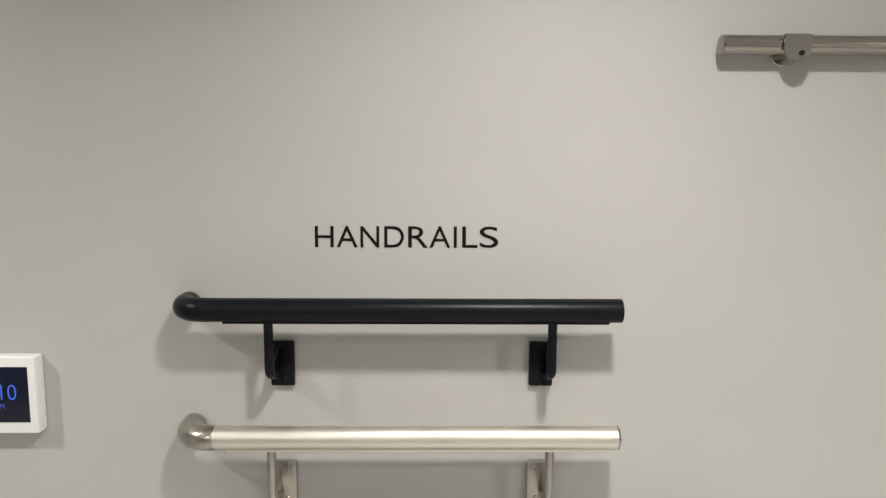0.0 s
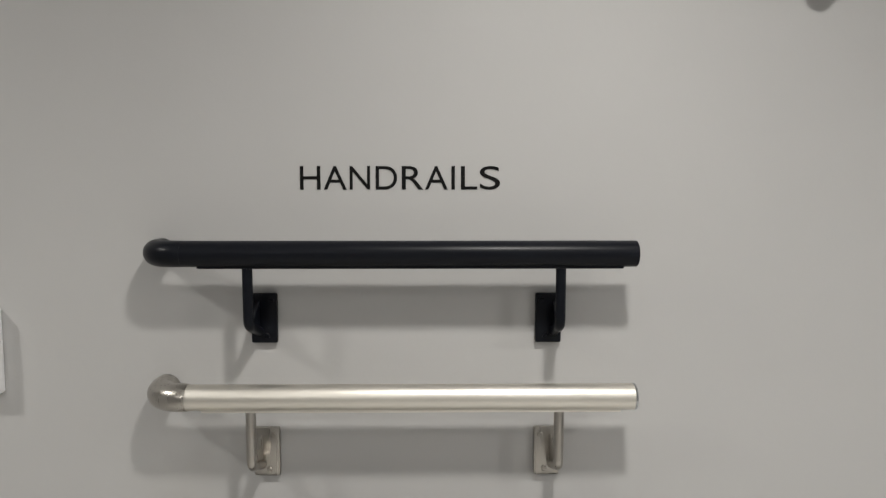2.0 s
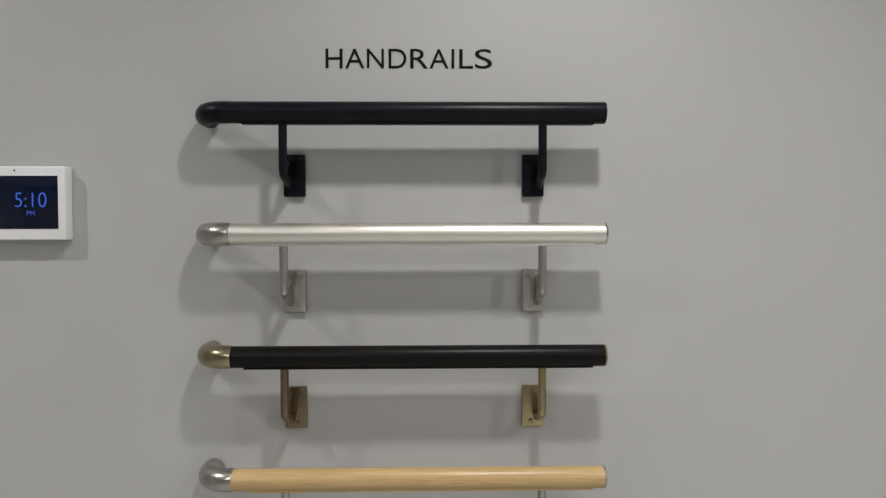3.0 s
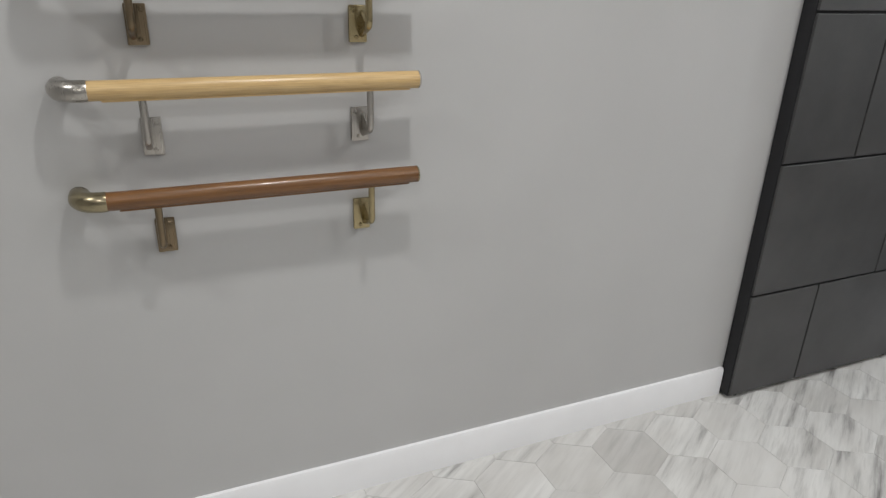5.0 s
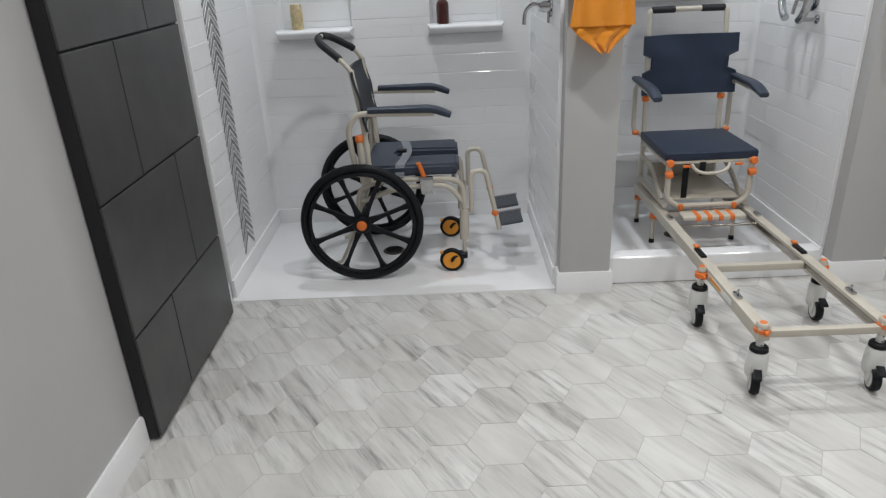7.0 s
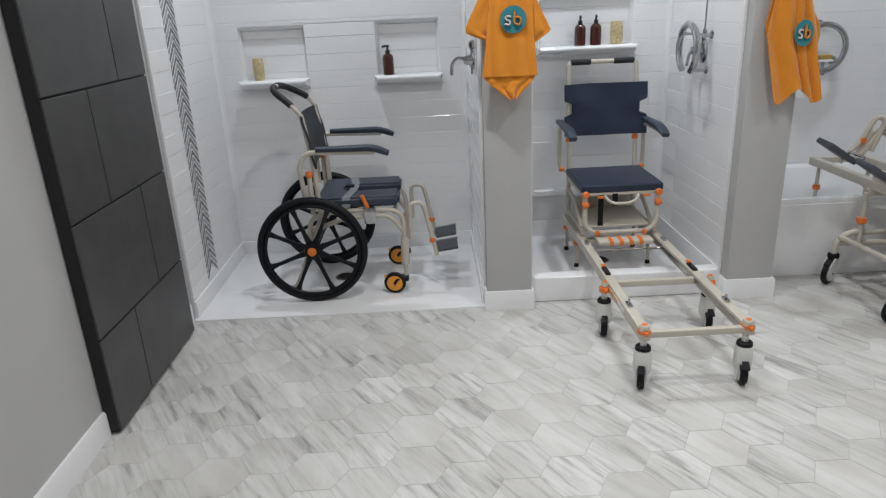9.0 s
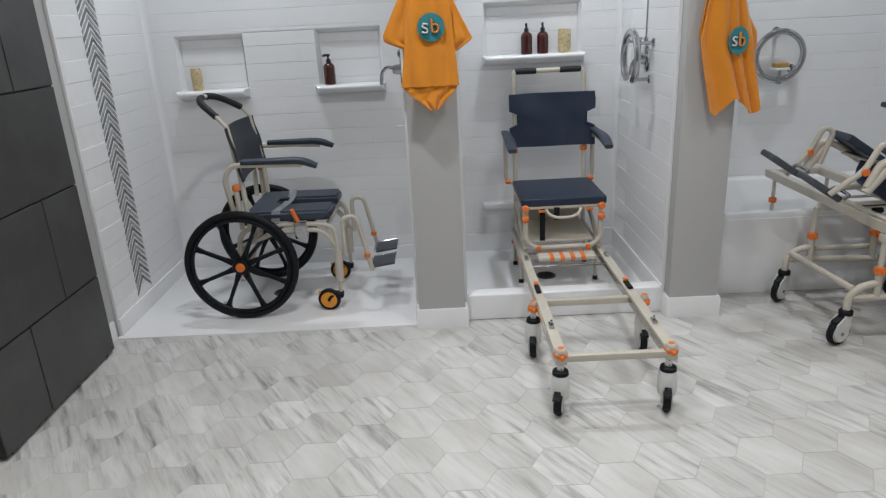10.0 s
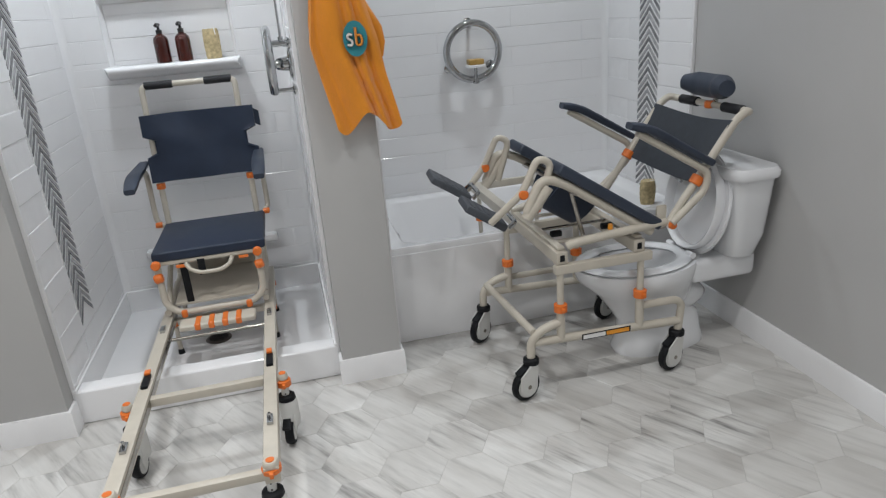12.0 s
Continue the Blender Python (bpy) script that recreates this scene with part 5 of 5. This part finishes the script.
lps = [(rounded_rect(4.289, 4.50 - 0.008, TY - 0.228, TY + 0.228, 0.05, 5), 0.735), (rounded_rect(4.285, 4.50 - 0.006, TY - 0.232, TY + 0.232, 0.05, 5), 0.745), (rounded_rect(4.285, 4.50 - 0.006, TY - 0.232, TY + 0.232, 0.05, 5), 0.762), (rounded_rect(4.292, 4.50 - 0.016, TY - 0.224, TY + 0.224, 0.05, 5), 0.778)]
rings = [[lidb.verts.new((*p, z)) for p in lp] for lp, z in lps]
for a, b in zip(rings, rings[1:]):
    for i in range(len(a)):
        lidb.faces.new((a[i], a[(i + 1) % len(a)], b[(i + 1) % len(a)], b[i]))
lidb.faces.new(rings[0])
lidb.faces.new(rings[-1])
part("tank_lid", lidb, M_PORC, tl, smooth=50)
oval = [(0.20 * math.sin(a) * (1.0 if math.cos(a) < 0 else 1.0), 0.20 + 0.215 * -math.cos(a)) for a in [math.tau * i / 36 for i in range(36)]]
tilt = Matrix.Translation((4.225, TY, 0.415)) @ Matrix(((0, 0.16, 1, 0), (1, 0, 0, 0), (0, 0.987, -0.16, 0), (0, 0, 0, 1)))
part("raised_lid", prism(oval, 0.014, tilt @ Matrix.Translation((0, 0, 0.022)), 0.005, 2), M_PORC, tl, "raised white toilet lid", smooth=60)
ring_pts = [tilt @ Vector((0.165 * math.sin(a), 0.20 - 0.185 * math.cos(a), 0.010)) for a in [math.tau * i / 40 for i in range(40)]]
part("raised_seat", tube(ring_pts, 0.026, 0, 10, True, flat=0.4), M_PORC, tl, "raised white toilet seat ring", smooth=60)
for y in (-0.07, 0.07):
    part("hinge", cyl((4.215, TY + y - 0.02, 0.415), (4.215, TY + y + 0.02, 0.415), 0.013, 14), M_PORC, tl)
part("flush_lever", tube([(4.292, TY + 0.16, 0.68), (4.275, TY + 0.16, 0.68), (4.268, TY + 0.10, 0.672)], 0.007, 0.01, 10), M_CHROME, tl)
tl.location += Vector((0.060, 0.055, 0.0))


# ---- shower fittings ----
def arc(c, r, u, v, a0, a1, n=30):
    return [Vector(c) + (Vector(u) * math.cos(radians(a0 + (a1 - a0) * i / n)) + Vector(v) * math.sin(radians(a0 + (a1 - a0) * i / n))) * r for i in range(n + 1)]


# mixer with a curved spout on the partition of the roll-in shower
wx = P1[0] - 0.0156
fx = thing("shower_mixer", (wx, 0.33, 1.26), "chrome wall mixer with a curved lever on white tile", "shower mixer")
part("wall_plate", lathe([(0.0, 0.0), (0.045, 0.0), (0.045, 0.004), (0.038, 0.010), (0.0, 0.012)], (wx, 0.33, 1.27), (-1, 0, 0), 28), M_CHROME, fx)
part("valve_body", lathe([(0.026, 0.0), (0.024, 0.030), (0.018, 0.045), (0.0, 0.048)], (wx - 0.010, 0.33, 1.27), (-1, 0, 0), 24), M_CHROME, fx)
part("lever", tube([(wx - 0.045, 0.33, 1.275), (wx - 0.085, 0.34, 1.285), (wx - 0.115, 0.36, 1.255), (wx - 0.118, 0.365, 1.195)], 0.009, 0.03), M_CHROME, fx)
part("upper_rosette", lathe([(0.0, 0.0), (0.024, 0.0), (0.024, 0.012), (0.014, 0.026), (0.0, 0.028)], (wx, 0.33, 1.345), (-1, 0, 0), 20), M_CHROME, fx)
part("hose_stub", cyl((wx - 0.012, 0.33, 1.20), (wx - 0.012, 0.33, 1.34), 0.007, 12), M_CHROME, fx)

# ring grab bar with a mixer on the next partition
wx = P2[0] - 0.0156
RY, RZ = 0.545, 1.258
gx = thing("ring_grab_bar", (wx, RY, RZ), "polished chrome ring grab bar around a shower mixer", "grab bar", "ring grab bars")
part("ring", tube(arc((wx - 0.085, RY, RZ), 0.130, (0, 1, 0), (0, 0, 1), -60, 240), 0.0185, 0), M_CHROME, gx)
for a in (35, 145, 238):
    p = Vector((wx - 0.085, RY + 0.130 * math.cos(radians(a)), RZ + 0.130 * math.sin(radians(a))))
    part("standoff", cyl(p, (wx, p.y, p.z), 0.009, 14), M_CHROME, gx)
    part("rosette", lathe([(0.0, 0.0), (0.022, 0.0), (0.021, 0.005), (0.012, 0.010)], (wx, p.y, p.z), (-1, 0, 0), 20), M_CHROME, gx)
mx2 = thing("shower_mixer", (wx, RY, RZ), "chrome lever shower mixer inside a ring grab bar", "shower mixer")
part("wall_plate", lathe([(0.0, 0.0), (0.070, 0.0), (0.070, 0.004), (0.055, 0.012), (0.0, 0.014)], (wx, RY, RZ - 0.01), (-1, 0, 0), 30), M_CHROME, mx2)
part("valve_body", lathe([(0.030, 0.0), (0.028, 0.030), (0.020, 0.050), (0.0, 0.054)], (wx - 0.012, RY, RZ - 0.01), (-1, 0, 0), 24), M_CHROME, mx2)
part("lever", tube([(wx - 0.055, RY, RZ - 0.01), (wx - 0.075, RY, RZ - 0.025), (wx - 0.085, RY, RZ - 0.09)], 0.0085, 0.02), M_CHROME, mx2)
hose = thing("shower_hose", (wx, RY, 1.6), "slim chrome shower pipe rising from the mixer", "shower pipe")
part("pipe", cyl((wx - 0.030, RY - 0.08, 1.33), (wx - 0.030, RY - 0.08, 1.98), 0.005, 12), M_CHROME, hose)
part("wall_elbow", tube([(wx, RY - 0.08, 1.33), (wx - 0.030, RY - 0.08, 1.33), (wx - 0.030, RY - 0.08, 1.36)], 0.011, 0.015), M_CHROME, hose)
part("wall_elbow", tube([(wx, RY - 0.08, 1.97), (wx - 0.030, RY - 0.08, 1.97), (wx - 0.030, RY - 0.08, 1.94)], 0.011, 0.015), M_CHROME, hose)

# ring grab bar with a soap dish above the bath
cy = YB - 0.075
rb = thing("ring_grab_bar", (3.775, YB, 1.19), "polished chrome ring grab bar on the bath wall", "grab bar", "ring grab bars")
part("ring", tube(arc((3.772, cy, 1.190), 0.140, (1, 0, 0), (0, 0, 1), 0, 348, 47), 0.0185, 0, 14, True), M_CHROME, rb)
for a in (90, 215, 325):
    p = Vector((3.772 + 0.140 * math.cos(radians(a)), cy, 1.190 + 0.140 * math.sin(radians(a))))
    part("standoff", cyl(p, (p.x, YB, p.z), 0.010, 14), M_CHROME, rb)
    part("rosette", lathe([(0.0, 0.0), (0.026, 0.0), (0.025, 0.005), (0.012, 0.010)], (p.x, YB, p.z), (0, -1, 0), 22), M_CHROME, rb)
sd = thing("soap_dish", (3.778, cy, 1.08), "small soap dish on a chrome stem", "soap dish")
part("stem", cyl((3.778, cy - 0.012, 1.033), (3.778, cy - 0.012, 1.111), 0.009, 14), M_CHROME, sd)
part("foot_disc", cyl((3.778, cy - 0.012, 1.029), (3.778, cy - 0.012, 1.039), 0.017, 18, 0.002), M_CHROME, sd)
part("dish", box((3.734, cy - 0.050, 1.111), (3.822, cy + 0.026, 1.125), 0.005, 3), M_TRIM, sd)
so = thing("soap_bar", (3.778, cy, 1.125), "amber brown bar of soap on the dish", "soap")
part("bar", box((3.738, cy - 0.042, 1.1255), (3.818, cy + 0.018, 1.153), 0.007, 3), M_SOAP, so)


# ---- bottles and sponges ----
def bottle(x, y, z, turn):
    t = thing("pump_bottle", (x, y, z), "amber brown pump bottle standing on a white shelf", "bottle", "amber pump bottles")
    part("body", lathe([(0.0, 0.0), (0.031, 0.0), (0.034, 0.004), (0.034, 0.098), (0.031, 0.112), (0.020, 0.124), (0.013, 0.128), (0.013, 0.134), (0, 0.134)], (x, y, z), (0, 0, 1), 28), M_AMBER, t)
    part("collar", lathe([(0.0, 0.130), (0.014, 0.130), (0.014, 0.146), (0.007, 0.150), (0.005, 0.168), (0, 0.168)], (x, y, z), (0, 0, 1), 20), M_PUMP, t)
    d = Vector((math.cos(turn), math.sin(turn), 0))
    part("pump_head", tube([Vector((x, y, z + 0.170)) - d * 0.010, Vector((x, y, z + 0.172)) + d * 0.020, Vector((x, y, z + 0.166)) + d * 0.034], 0.0075, 0.01, 12), M_PUMP, t)


bottle(1.088, YB - 0.03, 1.152, radians(200))
bottle(2.274, YB - 0.035, 1.271, radians(-100))
bottle(2.370, YB - 0.035, 1.271, radians(-100))


def loofah(x, y, z, h, r, label):
    t = thing("loofah_sponge", (x, y, z), label, "sponge", "loofah sponges")
    bm = bmesh.new()
    rings = []
    for j in range(9):
        v = j / 8
        ring = []
        for i in range(24):
            a = math.tau * i / 24
            q = r * (1 - 0.12 * (abs(v - 0.5) * 2) ** 4) * (1 + 0.05 * noise.noise((math.cos(a) * 2, math.sin(a) * 2, v * 4 + x)))
            ring.append(bm.verts.new((x + q * math.cos(a), y + q * 0.85 * math.sin(a), z + h * v)))
        rings.append(ring)
    for a, b in zip(rings, rings[1:]):
        for i in range(24):
            bm.faces.new((a[i], a[(i + 1) % 24], b[(i + 1) % 24], b[i]))
    bm.faces.new(rings[0])
    bm.faces.new(rings[-1])
    part("sponge", bm, M_LOOFAH, t, smooth=60)
    part("string", tube([(x + 0.005, y - r * 0.3, z + h), (x + 0.02, y - r * 0.7, z + h + 0.006), (x + 0.024, y - r * 0.95, z + h * 0.8)], 0.002, 0.01, 8), M_TRIM, t)


loofah(0.285, YB - 0.025, 1.154, 0.132, 0.033, "beige loofah sponge standing on the niche shelf")
loofah(2.500, YB - 0.03, 1.271, 0.135, 0.038, "pale loofah sponge beside the amber bottles")
loofah(4.42, 0.37, 0.452, 0.115, 0.038, "small tan sponge on the bathtub rim")


# ---- towels hung on the partition ends ----
def towel_logo(t, x, y, z, tilt, squash=1.0):
    m = Matrix.Translation((x, y, z)) @ Matrix.Rotation(tilt, 4, "Z") @ Matrix(((squash, 0, 0, 0), (0, 0, 1, 0), (0, 1, 0, 0), (0, 0, 0, 1)))
    circ = [(0.058 * math.cos(math.tau * i / 36), 0.058 * math.sin(math.tau * i / 36)) for i in range(36)]
    lg = part("emblem", prism(circ, -0.004, m), M_TEAL, t, "round teal embroidered emblem")

    def shape(name, pts, r, mat, lift):
        part(name, tube([m @ Vector((a, b, lift)) for a, b in pts], r, 0.02, 8, flat=0.5), mat, lg)
    s_pts = [(-0.012, 0.012), (-0.032, 0.016), (-0.038, 0.004), (-0.014, -0.008), (-0.018, -0.022), (-0.040, -0.018)]
    b_pts = [(0.004, 0.036), (0.004, -0.020), (0.026, -0.022), (0.034, -0.004), (0.024, 0.012), (0.006, 0.010)]
    shape("emblem_outline", s_pts, 0.0125, M_INK, 0.0)
    shape("emblem_outline", b_pts, 0.0125, M_INK, 0.0)
    shape("emblem_mark", s_pts, 0.0084, M_THREAD, -0.0095)
    shape("emblem_mark", b_pts, 0.0086, M_TOWEL, -0.0095)


def profile(rows, z):
    """Left and right edge at a height, between rows of (z, left, right) from top to bottom."""
    for (za, la, ra), (zb, lb, rb) in zip(rows, rows[1:]):
        if za >= z >= zb:
            k = (za - z) / (za - zb)
            return la + (lb - la) * k, ra + (rb - ra) * k
    return rows[-1][1:]


def cloth(t, name, rows, y, folds, depth, label="", lower=None, seed=0.0):
    zt, zb = rows[0][0], rows[-1][0]

    def fn(u, v):
        z = zt + (zb - zt) * v
        l, r = profile(rows, z)
        x = l + (r - l) * u
        edge = lower(u) if lower else 0.0
        zz = z - edge * v ** 3
        d = depth * (0.35 + 0.65 * v) * math.sin(folds * math.pi * u + seed + 0.8 * math.sin(3 * v) + 1.6 * noise.noise((u * 2, v * 1.5, seed * 3)))
        d += 0.005 * noise.noise((u * 4 + seed, v * 5, seed))
        return Vector((x, y - 0.012 - abs(d) - 0.010 * math.sin(math.pi * u), zz))
    return part(name, sheet(fn, 36, 40, 0.007), M_TOWEL, t, label, smooth=70)


tw = thing("towel", (1.72, 0.0, 1.8), "orange terry towel with round emblem hung on the partition end", "towel", "orange towels")
part("hook", tube([(1.705, 0.075, 1.80), (1.705, -0.05, 1.80), (1.705, -0.055, 1.83)], 0.007, 0.02), M_CHROME, tw)
cloth(tw, "rear_fold", [(1.80, 1.690, 1.735), (1.62, 1.605, 1.830), (1.472, 1.530, 1.903), (1.446, 1.534, 1.916), (1.424, 1.590, 1.880), (1.40, 1.640, 1.845)], 0.004, 5, 0.014, seed=0.4)
cloth(tw, "front_panel", [(1.80, 1.690, 1.735), (1.60, 1.640, 1.825), (1.42, 1.622, 1.838), (1.255, 1.598, 1.852)], -0.022, 3, 0.010, seed=1.3)
cloth(tw, "hood", [(1.262, 1.600, 1.850), (1.225, 1.628, 1.826), (1.152, 1.718, 1.752)], -0.012, 2, 0.022, seed=0.2)
towel_logo(tw, 1.741, -0.056, 1.500, 0.0)
tw.location += Vector((-0.02, -0.055, -0.034))

tw = thing("towel", (3.05, 0.0, 1.8), "orange terry towel with emblem folded slantwise on the partition end", "towel", "orange towels")
part("hook", tube([(3.010, 0.014, 1.80), (3.010, -0.05, 1.80), (3.010, -0.055, 1.83)], 0.007, 0.02), M_CHROME, tw)
cloth(tw, "rear_fold", [(1.80, 2.990, 3.030), (1.56, 2.962, 3.100), (1.40, 2.938, 3.186), (1.35, 2.950, 3.192), (1.30, 2.975, 3.180)], 0.004, 4, 0.020, seed=2.0)
cloth(tw, "front_panel", [(1.80, 2.990, 3.035), (1.56, 2.965, 3.115), (1.363, 2.934, 3.165), (1.25, 2.956, 3.180), (1.082, 2.990, 3.219)], -0.022, 3, 0.030, lower=lambda u: 0.036 * math.cos(math.tau * (u - 0.13) / 0.74), seed=0.9)
towel_logo(tw, 3.083, -0.080, 1.368, -0.12, 0.70)
tw.location += Vector((-0.036, 0.0, -0.020))


# ---- floor tiles and wall tiles ----
S = 0.1195
hexbm = bmesh.new()
g = 0.0011
rr0, rr1 = S - g, S - g - 0.0008
lo = [hexbm.verts.new((rr0 * math.cos(radians(60 * i)), rr0 * math.sin(radians(60 * i)), -0.004)) for i in range(6)]
mid = [hexbm.verts.new((rr0 * math.cos(radians(60 * i)), rr0 * math.sin(radians(60 * i)), -0.0008)) for i in range(6)]
hi = [hexbm.verts.new((rr1 * math.cos(radians(60 * i)), rr1 * math.sin(radians(60 * i)), 0.0)) for i in range(6)]
for a, b in ((lo, mid), (mid, hi)):
    for i in range(6):
        hexbm.faces.new((a[i], a[(i + 1) % 6], b[(i + 1) % 6], b[i]))
hexbm.faces.new(hi)
HEX = to_mesh("hex_tile", hexbm, M_FLOOR, 8)
FLOOR = bpy.data.objects["floor"]
verts, faces = [], []
TURN = Matrix.Rotation(radians(0.5), 4, "Z")
near = 0
for c in range(-8, 27):
    for r in range(-26, 12):
        p = TURN @ Vector((c * 1.5 * S, (r + (0.5 if c % 2 else 0)) * math.sqrt(3) * S, 0)) + Vector((0.685, -0.730, 0))
        if not (-0.1 < p.x < XE + 0.1 and -5.25 < p.y < 0.22):
            continue
        jig = random.uniform(-0.0004, 0.0004)
        if p.y > -1.95 and near < 300:
            near += 1
            ob = new("hex_tile", HEX)
            ob.parent = FLOOR
            ob.matrix_local = Matrix.Translation((p.x, p.y, jig)) @ TURN
        else:
            base = len(verts)
            for v in HEX.vertices:
                verts.append(TURN @ v.co + p + Vector((0, 0, jig)))
            for f in HEX.polygons:
                faces.append([base + i for i in f.vertices])
me = bpy.data.meshes.new("far_hex_tiles")
me.from_pydata(verts, [], faces)
me.materials.append(M_FLOOR_FAR)
far = new("far_hex_tiles", me)
far.parent = FLOOR
tagged(far, kind="stuff")

for parent, m, width, holes, z0, length, shift in FIELDS:
    tile_field(parent, m, width, holes, z0, length, shift)
chevrons(a1[0], pose(0.0157, 0.437, 0, 0, 0, 90), 0.12, 2.05, 0.178)
chevrons(a2[0], pose(P1[1] + 0.0157, 0.45, 0, 0, 0, 90), 0.30, 2.05, 0.178)
chevrons(a3[1], pose(XE - 0.0157, 0.64, 0, 0, 0, -90), 0.40, 2.05, 0.180)
